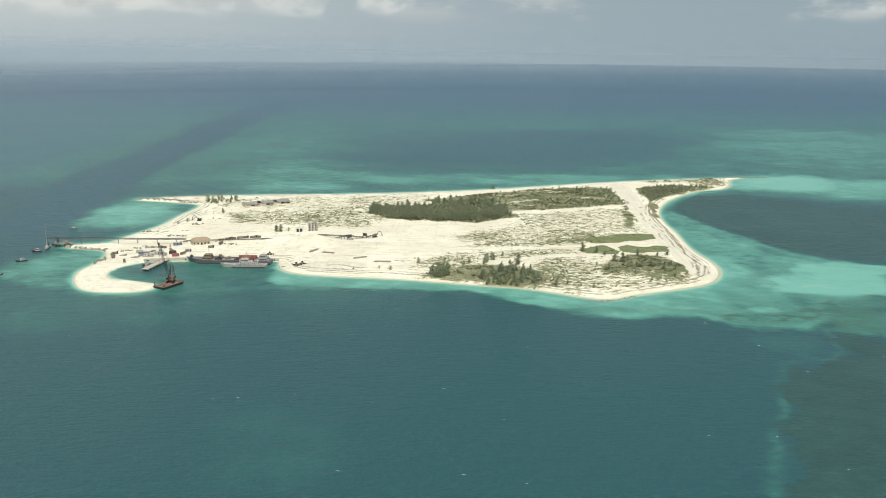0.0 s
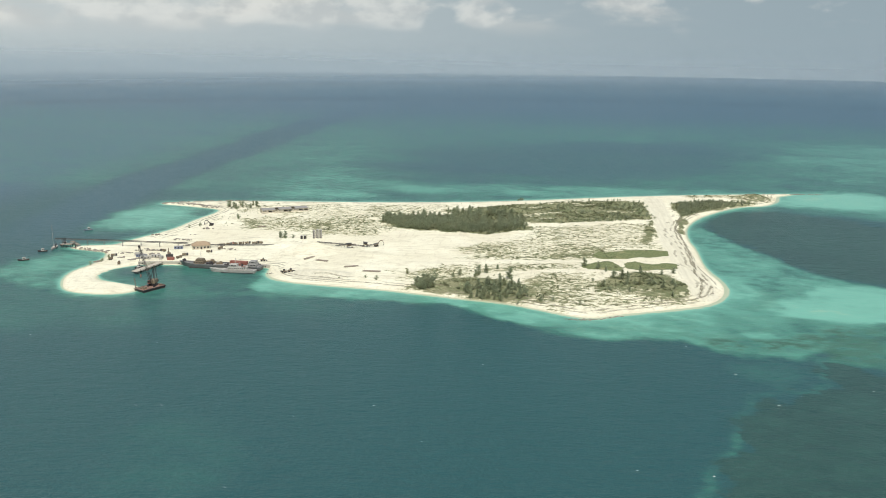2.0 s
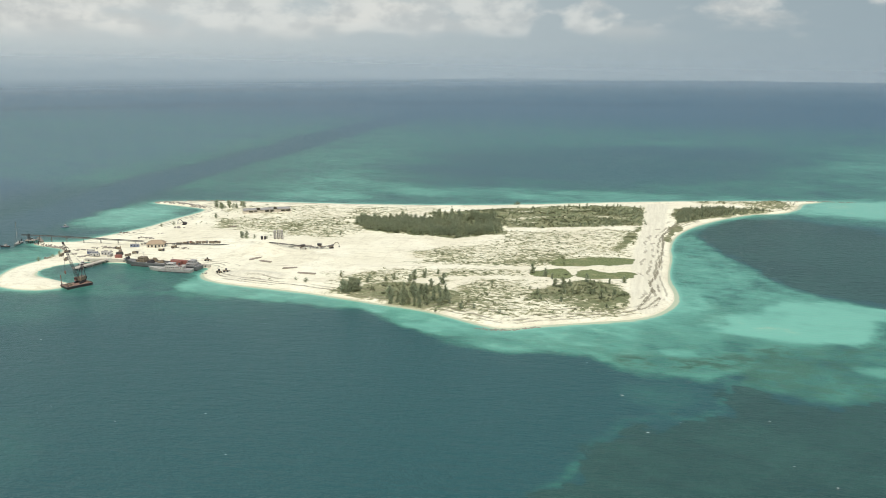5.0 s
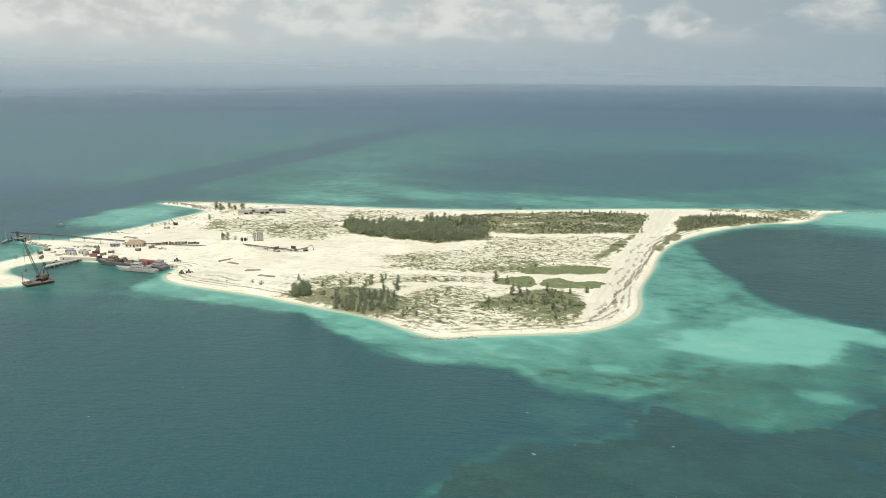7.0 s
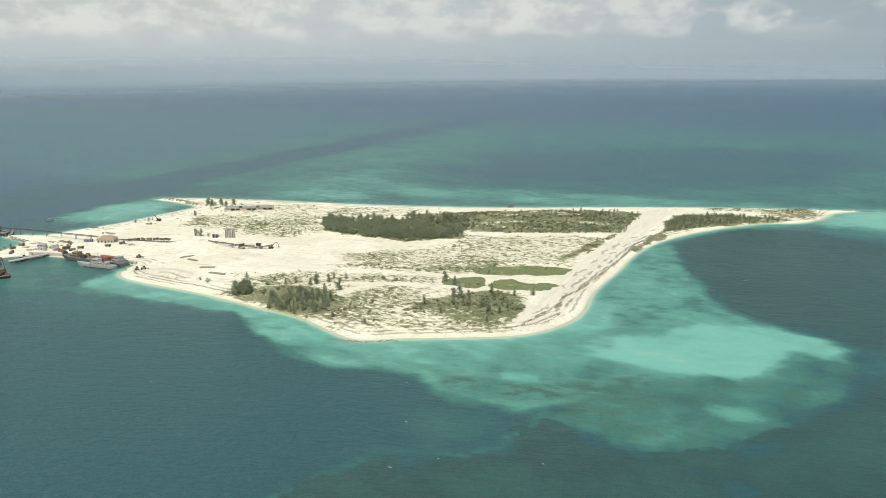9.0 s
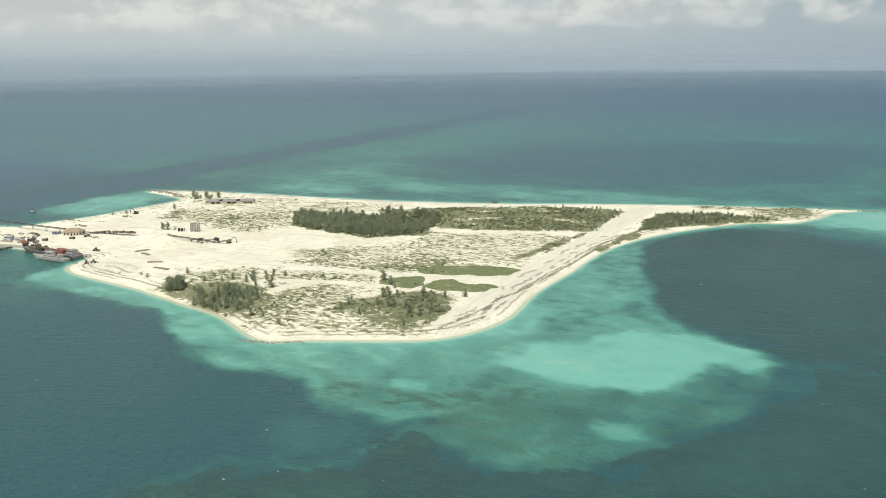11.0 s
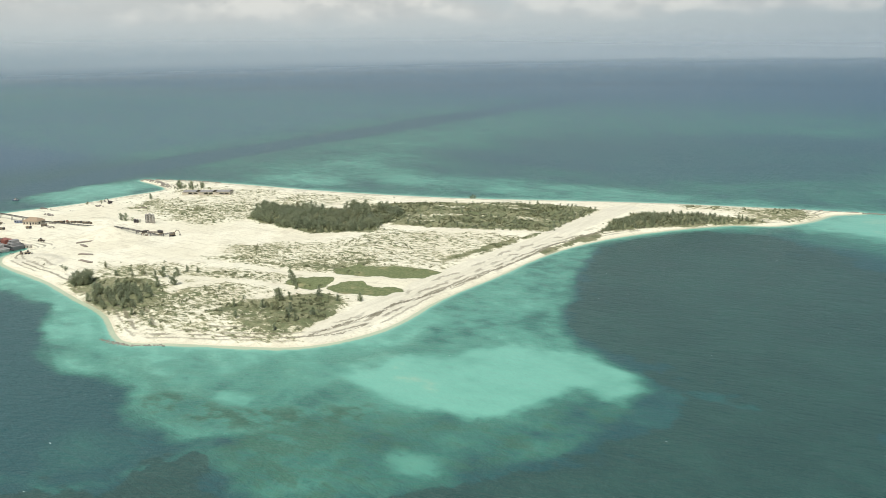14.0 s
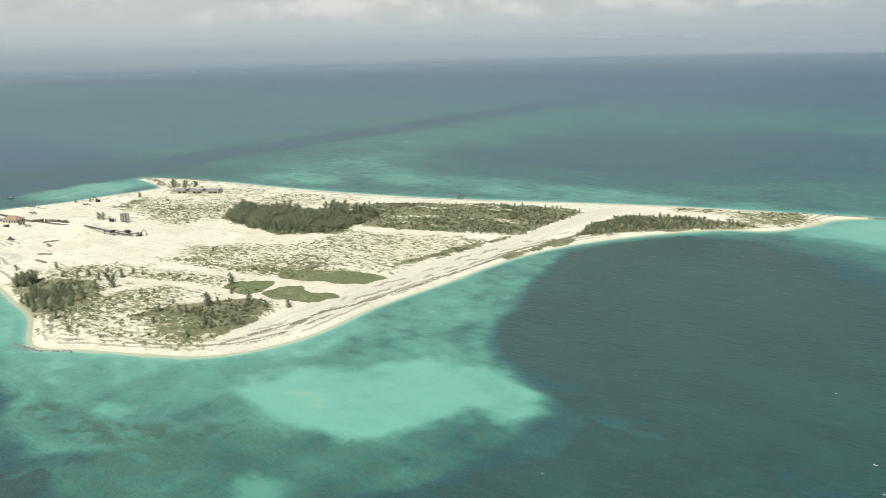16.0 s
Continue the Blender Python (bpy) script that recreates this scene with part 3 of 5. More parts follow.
    patches *= 0.35 + 0.65 * ramp(glade, 0.4, 1.2)
    # western shoals, the bay inside the point, the flats off the jetty and the banks to the east
    for cx, cy, rx, ry, amount in ((-268, 735, 66, 86, 0.80), (-262, 560, 42, 66, 0.60), (-245, 520, 34, 26, 0.62), (-85, 522, 34, 24, 0.52), (-258, 615, 28, 22, 0.6), (-240, 790, 40, 16, 0.6),
                                   (375, 925, 95, 75, 0.72), (470, 890, 170, 95, 0.55), (560, 800, 160, 60, 0.42), (640, 1250, 340, 380, 0.28), (1250, 1500, 560, 520, 0.16),
                                   (-185, 960, 70, 150, 0.24), (-240, 1250, 90, 300, 0.10), (60, 940, 330, 52, 0.34), (-150, 880, 70, 50, 0.40), (-150, 535, 80, 55, 0.30), (-60, 500, 90, 50, 0.14),
                                   (-215, 470, 150, 60, 0.18), (352, 572, 38, 20, 0.20), (377, 588, 24, 15, 0.21), (338, 545, 28, 16, 0.20), (382, 517, 26, 14, 0.14), (335, 508, 18, 12, 0.2), (338, 765, 14, 60, 0.16),
                                   (430, 690, 60, 12, 0.14), (190, 425, 26, 24, 0.16), (-60, 300, 40, 60, 0.12)):
        r = np.hypot((x - cx + wob) / rx, (y - cy + wob * 0.7) / ry)
        s = np.maximum(s, amount * (1 - ramp(r, 0.35, 1.12)))
    # pale sand ribbon on the deep side of the shelf
    ribbon = line_distance(x + wob * 0.4, y, [(120, 270), (150, 340), (164, 376), (172, 392), (186, 400), (199, 399), (209, 410), (214, 428), (213, 446)])
    s = np.maximum(s, (0.27 + 0.12 * lumps(x, y, 20, 33)) * np.exp(-(ribbon / 3.6) ** 2))
    # weed beds east of the cay and past the ribbon
    weed_zone = [(208, 782), (225, 815), (248, 843), (290, 855), (325, 842), (352, 824), (368, 802), (470, 720), (700, 600), (900, 300), (600, 0), (100, 0), (135, 280), (170, 385), (212, 408), (218, 440),
                 (236, 433), (252, 426), (304, 470), (330, 520), (331, 575), (284, 606), (265, 624), (250, 650), (237, 692), (223, 738)]
    weed = ramp(inside_distance(x, y, weed_zone) + wob * 0.5 + 7 * fray, -12, 10) * ramp(out, 3, 16) * (1 - 0.7 * ramp(s, 0.14, 0.30))
    weed = weed * (1 - 0.5 * (y < 600) * ramp(lumps(x, y, 42, 21), 0.45, 0.9))
    # shallow bank north of the cay, the dark bed on it, and the dredged lane past the west end
    s += (0.27 + 0.05 * lumps(x * 0.35, y, 90, 23)) * ramp(y - 0.10 * np.abs(x), 740, 900) * (1 - ramp(y, 1500, 2400))
    bed = [(-108, 980), (-122, 1140), (-85, 1330), (60, 1440), (260, 1480), (420, 1480), (440, 1330), (310, 1170), (200, 1040), (60, 985)]
    dark = ramp(inside_distance(x, y, bed) + lumps(x * 0.5, y, 80, 24) * 55, -45, 70)
    s -= 0.14 * dark
    lane = line_distance(x + wob * 0.5, y, [(-318, 520), (-336, 640), (-354, 800), (-366, 940), (-366, 1100), (-378, 1390), (-380, 1640), (-330, 2300)])
    lane = (1 - ramp(lane + lumps(x, y * 0.3, 50, 25) * 9, 18, 46)) * (1 - ramp(y, 1700, 2600)) * ramp(y, 560, 720)
    s -= 0.62 * lane
    # weight of the painted haze tint; lane and dark bed borrow its blue
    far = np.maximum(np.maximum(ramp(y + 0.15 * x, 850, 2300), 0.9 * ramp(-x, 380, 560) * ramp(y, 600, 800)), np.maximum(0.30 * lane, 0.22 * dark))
    basin = [(-112, 577), (-204, 571), (-216, 558), (-219, 541), (-200, 526), (-176, 515), (-150, 500), (-110, 520)]
    s = np.where(inside_distance(x, y, basin) > 0, np.minimum(s, 0.34 + 0.5 * np.exp(-edge / 2.0)), s)
    return s, weed, far, patches


def build_sea():
    cx, cy, rim = 240.0, 150.0, 4760.0
    radii = np.concatenate([[2.0, 60, 120], np.arange(150, 1000, 4.5), np.geomspace(1000, rim, 90)])
    front = np.radians(np.arange(-62, 84, 0.22))
    rest = np.radians(np.arange(84, 298, 4.0))
    ang = np.concatenate([front, rest])
    r, a = np.meshgrid(radii, ang, indexing="ij")
    x, y = cx + r * np.sin(a), cy + r * np.cos(a)
    s, weed, far, patches = sea_fields(x, y)
    co = np.stack([x, y, np.zeros_like(x)], -1).reshape(-1, 3)
    nr, na = x.shape
    i, j = np.meshgrid(np.arange(nr - 1), np.arange(na), indexing="ij")
    k = (j + 1) % na
    faces = np.stack([i * na + j, i * na + k, (i + 1) * na + k, (i + 1) * na + j], -1).reshape(-1, 4)[:, ::-1]
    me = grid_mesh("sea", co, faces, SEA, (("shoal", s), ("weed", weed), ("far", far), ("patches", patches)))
    tagged(new("water", me), "wind-ruffled sea shading from deep blue to turquoise over sand", "sea", kind="structure")


def build_ground():
    step = 1.45
    x, y = np.meshgrid(np.arange(-306, 352, step), np.arange(486, 982, step), indexing="ij")
    sd = inside_distance(x, y, COAST)
    z = heights(x, y, sd)
    c = cover_at(x, y)
    packed = 1 - ramp(line_distance(x, y, RUNWAY) + 0.8 * lumps(x, y, 12, 61), 8.2, 10.2)
    for road in ROADS:
        packed = np.maximum(packed, 0.35 * (1 - ramp(line_distance(x, y, road), 1.5, 3.0)))
    meadow = np.zeros(x.shape)
    for zone in MEADOWS:
        meadow = np.maximum(meadow, ramp(inside_distance(x, y, zone) + 1.8 * lumps(x, y, 9, 64), -2, 2))
    # distance to the dried wrack lines, and distance in from the water's edge
    line = np.minimum(line_distance(x, y, WRACK), line_distance(x, y, WRACK_FORK) + 0.45)
    wr = np.zeros(x.shape)
    for k, track in enumerate(TRACKS):
        wr += 0.50 * np.exp(-((line_distance(x, y + lumps(x, y, 15, 40 + k), track) - 1.6) / 1.0) ** 2)
    heap = np.clip(1.25 - np.hypot((x + 72) / 21, (y - 560) / 12), 0, 1)
    packed = np.maximum(packed, 1.3 * ramp(heap, 0.05, 0.4))
    wet = 1 - ramp(z, 0.05, 0.55)
    nx, ny = x.shape
    i, j = np.meshgrid(np.arange(nx - 1), np.arange(ny - 1), indexing="ij")
    faces = np.stack([i * ny + j, (i + 1) * ny + j, (i + 1) * ny + j + 1, i * ny + j + 1], -1).reshape(-1, 4)
    faces = faces[(z.reshape(-1)[faces] > -1.2).any(1)]
    used = np.unique(faces)
    index = np.zeros(nx * ny, int)
    index[used] = np.arange(len(used))
    co = np.stack([x, y, z], -1).reshape(-1, 3)[used]
    pick = lambda v: v.reshape(-1)[used]
    me = grid_mesh("ground", co, index[faces], SAND, (("cover", pick(c)), ("packed", pick(packed)), ("meadow", pick(meadow)), ("wrack", pick(wr)), ("line", pick(line)), ("inland", pick(np.where((x < -140) & (y < 650), 40.0, np.clip(sd, -5, 40)))), ("wet", pick(wet))))
    tagged(new("ground", me), "low cay of pale coral sand with scrub, tracks and an old airstrip", "island", kind="structure")


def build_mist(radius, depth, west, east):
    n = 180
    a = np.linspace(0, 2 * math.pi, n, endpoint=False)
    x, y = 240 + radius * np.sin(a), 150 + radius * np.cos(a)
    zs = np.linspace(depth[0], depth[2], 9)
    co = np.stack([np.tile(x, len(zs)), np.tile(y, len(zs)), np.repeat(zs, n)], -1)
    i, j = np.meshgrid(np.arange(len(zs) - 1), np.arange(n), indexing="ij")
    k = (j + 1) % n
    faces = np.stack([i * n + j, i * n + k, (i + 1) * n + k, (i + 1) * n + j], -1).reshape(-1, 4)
    tagged(new("backdrop", grid_mesh("backdrop", co, faces, mist_material(depth, west, east))), "thin see-through curtain standing in for pale marine haze over the far sea", "haze", kind="structure")


build_sea()
build_ground()
# added see-through rings that imitate haze and soften the horizon
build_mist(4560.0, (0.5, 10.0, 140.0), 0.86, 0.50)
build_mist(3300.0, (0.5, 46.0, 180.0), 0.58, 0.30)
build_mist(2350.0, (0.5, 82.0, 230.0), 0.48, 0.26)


# ---- trees ----
def clump_mesh(bm, rng, centre, size, count, droop=0.3):
    """Small leaf blades scattered round a point."""
    for _ in range(count):
        d = Vector(rng.normal(size=3))
        d.normalize()
        c = Vector(centre) + d * size * rng.uniform(0.3, 1.0)
        side = d.cross(Vector(rng.normal(size=3)))
        side.normalize()
        long = (d + Vector((0, 0, -droop)) + 0.5 * Vector(rng.normal(size=3))).normalized() * size * rng.uniform(0.5, 1.0)
        wide = side * size * rng.uniform(0.16, 0.34)
        bm.faces.new([bm.verts.new(c - wide), bm.verts.new(c + wide), bm.verts.new(c + long + wide * 0.4), bm.verts.new(c + long - wide * 0.4)])


def casuarina(seed, height, spread, lean=0.0, label="", dense=1.0, spire=0.42):
    """Feathery grey-green pine-like tree: trunk with limbs, crown of many small sprays."""
    rng = np.random.default_rng(seed)
    base = thing("casuarina_tree", pose(0, 0, -50), label, "tree", "casuarina trees")
    bm = bmesh.new()
    top = Vector((lean * height, 0.3 * lean * height, height * 0.86))
    for i in range(4):
        a, b = top * (i / 4), top * ((i + 1) / 4)
        r0 = 0.02 * height * (1 - i / 4.6)
        made = bmesh.ops.create_cone(bm, cap_ends=False, segments=6, radius1=r0, radius2=0.02 * height * (1 - (i + 1) / 4.6), depth=(b - a).length)["verts"]
        bmesh.ops.transform(bm, matrix=Matrix.Translation((a + b) / 2) @ (b - a).to_track_quat("Z", "X").to_matrix().to_4x4(), verts=made)
    crown = bmesh.new()
    limbs = int(18 * dense)
    for i in range(limbs):
        u = 0.06 + 0.92 * (i + rng.uniform(0, 0.9)) / limbs
        a = rng.uniform(0, 6.283)
        reach = spread * min(1.0, 0.5 + 1.8 * u) * max(0.0, 1.04 - u) ** spire * rng.uniform(0.35, 1.2)
        start = top * u
        end = start + Vector((math.cos(a) * reach, math.sin(a) * reach, reach * rng.uniform(0.1, 0.55)))
        beam(bm, start, end, 0.007 * height * (1.2 - u))
        for k in (0.35, 0.7, 1.0):
            clump_mesh(crown, rng, start.lerp(end, k), height * 0.080 * (1.25 - 0.5 * u), 11)
    clump_mesh(crown, rng, top + Vector((0, 0, height * 0.02)), height * 0.075, 10)
    part("trunk", bm, BARK, base, smooth=True)
    part("crown", crown, NEEDLES, base, "feathery grey-green needle sprays")
    return base


TREE_LABEL = "feathery grey-green casuarina tree standing in pale sand"
KINDS = [casuarina(11 + i, h, s, ln, TREE_LABEL, d, sp) for i, (h, s, ln, d, sp) in enumerate(
    ((9.2, 3.3, 0.06, 1.5, 0.62), (8.2, 3.4, 0.03, 1.4, 0.48), (7.2, 2.7, 0.08, 1.3, 0.70), (10.0, 4.2, 0.05, 1.7, 0.42), (6.2, 2.3, 0.03, 1.2, 0.75), (4.6, 2.9, 0.0, 1.3, 0.42)))]
rng = np.random.default_rng(4)


def plant(x, y, kind, size=1.0):
    z = ground_z(x, y) - 0.1
    m = pose(x, y, z, 0, 0, rng.uniform(0, 360)) @ Matrix.Diagonal((size * rng.uniform(0.9, 1.15), size * rng.uniform(0.9, 1.15), size * rng.uniform(0.88, 1.1), 1))
    t = copy_thing(KINDS[kind], m)
    t.matrix_basis = m
    return t


def scatter(zone, count, keep, seed, gap):
    """Random places in a zone, no closer than gap."""
    r = np.random.default_rng(seed)
    z = np.array(zone)
    got = []
    for _ in range(count * 40):
        if len(got) >= count:
            break
        x, y = r.uniform(z[:, 0].min(), z[:, 0].max()), r.uniform(z[:, 1].min(), z[:, 1].max())
        if inside_distance(np.array([x]), np.array([y]), zone)[0] > 1.0 and r.uniform() < keep(x, y) and all((x - a) ** 2 + (y - b) ** 2 > gap * gap for a, b in got):
            got.append((x, y))
    return got


def front_edge(x, y):
    return y < 0.10 * x + 714


for x, y in scatter(FOREST, 62, lambda x, y: 1.0 if front_edge(x, y) else 0.0, 1, 3.0):
    plant(x, y, int(rng.integers(0, 4)) if rng.uniform() < 0.7 else 4, rng.uniform(0.62, 0.92))
for x, y in scatter(STRIP, 70, lambda x, y: 1.0, 3, 3.2):
    plant(x, y, int(rng.choice([2, 4, 5, 5])), rng.uniform(0.45, 0.75))
for x, y in scatter([(22, 528), (40, 548), (60, 546), (70, 536), (68, 526), (48, 518), (34, 522)], 36, lambda x, y: 1.0 if x > 36 else 0.4, 5, 3.4):
    plant(x, y, int(rng.choice([0, 1, 2, 4, 5])), rng.uniform(0.7, 1.0))
for x, y in scatter([(-8, 540), (2, 550), (9, 541), (2, 534)], 10, lambda x, y: 1.0, 6, 2.6):
    plant(x, y, int(rng.choice([0, 1, 3])), rng.uniform(0.75, 0.95))
SINGLE = ((-14, 567, 4), (6, 560, 4), (17, 563, 4), (21, 568, 2), (4, 571, 5), (33, 572, 3), (38, 578, 0), (31, 568, 1), (54, 563, 3), (48, 556, 1), (45, 587, 4), (37, 586, 4),
          (104, 603, 0), (122, 574, 3), (127, 571, 0), (131, 574, 2), (113, 596, 2), (118, 592, 4), (140, 586, 2), (154, 585, 4), (163, 592, 1), (129, 557, 2), (134, 559, 4),
          (137, 559, 1), (144, 561, 2), (151, 552, 2), (155, 539, 4), (164, 545, 5), (146, 559, 4), (108, 564, 5), (84, 569, 5), (75, 520, 4), (61, 516, 5), (158, 562, 4),
          (114, 552, 4), (118, 560, 5), (117, 541, 5), (129, 539, 4), (158, 550, 4), (82, 521, 5), (98, 514, 5), (158, 566, 5), (-130, 661, 3), (-127, 663, 1), (-121, 664, 5),
          (-110, 663, 5), (52, 872, 4), (50, 872.5, 5), (53.5, 873, 5), (-40, 555, 5), (-32, 552, 5), (-191, 734, 2), (-233, 575, 5), (-231, 570, 5), (-235, 563, 5), (-229, 577, 4), (-212, 700, 5), (-217, 690, 5), (-60, 690, 5))
for x, y, k in SINGLE:
    plant(x, y, k, rng.uniform(0.62, 0.86) if k < 5 else rng.uniform(0.5, 0.8))
for x, y in scatter([(-219, 774), (-205, 772), (-190, 788), (-188, 802), (-208, 802), (-222, 792)], 15, lambda x, y: 1.0, 8, 3.6):
    plant(x, y, int(rng.choice([1, 3, 5])), rng.uniform(0.55, 0.85))


def woodland():
    """The closed stand and the low belt beside it, past counting, as one mesh."""
    r = np.random.default_rng(12)
    spots = [(x, y, int(r.integers(0, 4)) if r.uniform() < 0.7 else 4, r.uniform(0.6, 0.95)) for x, y in scatter(FOREST, 300, lambda x, y: 0.0 if front_edge(x, y) else float(lumps(np.array([x]), np.array([y]), 16, 71)[0] > -0.45 + 0.5 * (y > 755)), 21, 3.0)]
    spots += [(x, y, 5 if r.uniform() < 0.75 else 4, r.uniform(0.32, 0.62)) for x, y in scatter(BELT, 230, lambda x, y: 1.0 if y > 846 or y < 0.33 * (x - 60) + 752 or x > 150 else 0.30, 22, 2.6)]
    spots += [(x, y, 5, r.uniform(0.45, 0.75)) for x, y in scatter(STRIP, 190, lambda x, y: 1.0 if x < 262 else 0.5, 23, 2.2)]
    data = []
    for k in KINDS:
        for name, slot in (("trunk", 0), ("crown", 1)):
            me = next(o for o in k.children if o.name.startswith(name)).data
            co, idx = np.empty(len(me.vertices) * 3), np.empty(len(me.loops), int)
            me.vertices.foreach_get("co", co)
            me.loops.foreach_get("vertex_index", idx)
            data.append((co.reshape(-1, 3), idx.reshape(-1, 4)))
    verts, faces, slots, base = [], [], [], 0
    for x, y, k, s in spots:
        a = r.uniform(0, 6.283)
        turn = np.array([[math.cos(a), -math.sin(a), 0], [math.sin(a), math.cos(a), 0], [0, 0, 1]])
        at = np.array([x, y, ground_z(x, y) - 0.1])
        for slot in (0, 1):
            co, quads = data[2 * k + slot]
            verts.append((co * s * np.array([1.12, 1.12, r.uniform(0.85, 1.05)])) @ turn.T + at)
            faces.append(quads + base)
            slots.append(np.full(len(quads), slot))
            base += len(co)
    me = grid_mesh("woodland", np.concatenate(verts), np.concatenate(faces), BARK)
    me.materials.append(NEEDLES)
    me.polygons.foreach_set("material_index", np.concatenate(slots).astype(np.int32))
    me.polygons.foreach_set("use_smooth", np.zeros(len(me.polygons), bool))
    tagged(new("woodland", me), "dense stand of grey-green casuarina trees and low thicket", "woodland", kind="stuff")


woodland()
for k in KINDS:
    for o in (*k.children_recursive, k):
        bpy.data.objects.remove(o)


def shrub_cover():
    """Low bushes over the scrub, past counting: clumped, in many sizes."""
    r = np.random.default_rng(9)
    n = 90000
    x, y = r.uniform(-215, 330, n), r.uniform(500, 965, n)
    c = cover_at(x, y)
    sd = inside_distance(x, y, COAST)
    # stray bushes over the rest of the bare ground, off the airstrip and the worked sand
    worked = [(-240, 560), (-110, 575), (-40, 555), (-10, 600), (30, 640), (60, 690), (-40, 695), (-170, 690), (-235, 690)]
    stray = 0.10 * ramp(inside_distance(x, y, worked), 6, -10) * ramp(line_distance(x, y, RUNWAY), 10, 13)
    for road in ROADS:
        stray = stray * ramp(line_distance(x, y, road), 1.5, 3.5)
    c = np.maximum(c, stray * (1 + lumps(x, y, 28, 63)))
    clump = lumps(x, y, 7.5, 31, 3) * 0.5 + 0.5 * lumps(0.94 * x + 0.34 * y, (0.94 * y - 0.34 * x) * 2.4, 18, 32) * 0.6 + 0.35
    keep = (c * (0.10 + 1.2 * clump) > r.uniform(0.07, 0.80, n)) & (sd > 10)
    x, y, c = x[keep], y[keep], c[keep]
    z = heights(x, y, sd[keep])
    size = (0.28 + 0.75 * r.random(len(x)) ** 2.2) * (0.75 + 0.8 * c)
    k = 7
    d = r.normal(size=(len(x), k, 3))
    d[..., 2] = np.abs(d[..., 2]) * 0.8
    d /= np.linalg.norm(d, axis=-1, keepdims=True)
    base = np.stack([x, y, z - 0.1], -1)[:, None, :]
    s = size[:, None, None]
    root = base + d * s * 0.35
    side = np.cross(d, r.normal(size=d.shape))
    side /= np.linalg.norm(side, axis=-1, keepdims=True)
    tip = base + d * s * r.uniform(0.9, 1.5, (len(x), k, 1))
    quad = np.stack([root - side * s * 0.4, root + side * s * 0.4, tip + side * s * 0.25, tip - side * s * 0.25], 2).reshape(-1, 3)
    faces = np.arange(len(quad)).reshape(-1, 4)
    me = grid_mesh("scrub", quad, faces, SHRUB)
    me.polygons.foreach_set("use_smooth", np.zeros(len(faces), bool))
    tagged(new("scrub", me), "low dry grey-green scrub scattered over sand", "scrub", kind="stuff")


shrub_cover()


# ---- floating plant and ships ----
def hull_mesh(bm, length, width, deck, keel, bow=0.28, sheer=0.6, stations=12, stern=0.85):
    """A ship's shell, bow towards -x, with a flat deck edge."""
    rings = []
    for i in range(stations + 1):
        u = i / stations
        x = (u - 0.5) * length
        w = width / 2 * (min(1.0, (u / bow) ** 0.6) if u < bow else 1 - (1 - stern) * max(0, (u - 0.8) / 0.2))
        w = max(w, 0.12)
        top = deck + sheer * max(0, 1 - u / 0.35) ** 2
        rake = -0.06 * length * max(0, 1 - u / 0.15)
        rings.append([bm.verts.new((x + rake, -w, top)), bm.verts.new((x, -w * 0.86, 0.2)), bm.verts.new((x, -w * 0.5, keel)), bm.verts.new((x, w * 0.5, keel)),
                      bm.verts.new((x, w * 0.86, 0.2)), bm.verts.new((x + rake, w, top))])
    for a, b in zip(rings, rings[1:]):
        for k in range(5):
            bm.faces.new([a[k], a[k + 1], b[k + 1], b[k]])
        bm.faces.new([a[5], a[0], b[0], b[5]])
    bm.faces.new(rings[0])
    bm.faces.new(rings[-1][::-1])


def rail(parent, pts, height=1.0, name="railing"):
    bm = bmesh.new()
    for a, b in zip(pts, pts[1:]):
        a, b = Vector(a), Vector(b)
        n = max(1, int((b - a).length / 1.8))
        for h in (0.5 * height, height):
            beam(bm, a + Vector((0, 0, h)), b + Vector((0, 0, h)), 0.07)
        for i in range(n + 1):
            q = a.lerp(b, i / n)
            beam(bm, q, q + Vector((0, 0, height)), 0.07)
    return part(name, bm, SHIP_WHITE, parent)


def window_row(parent, x0, x1, y, z, count, w=0.7, h=0.6, depth=0.06):
    for i in range(count):
        x = x0 + (x1 - x0) * (i + 0.5) / count
        boxes_part("window", GLASS, parent, ((w, depth, h), (x, y, z)))


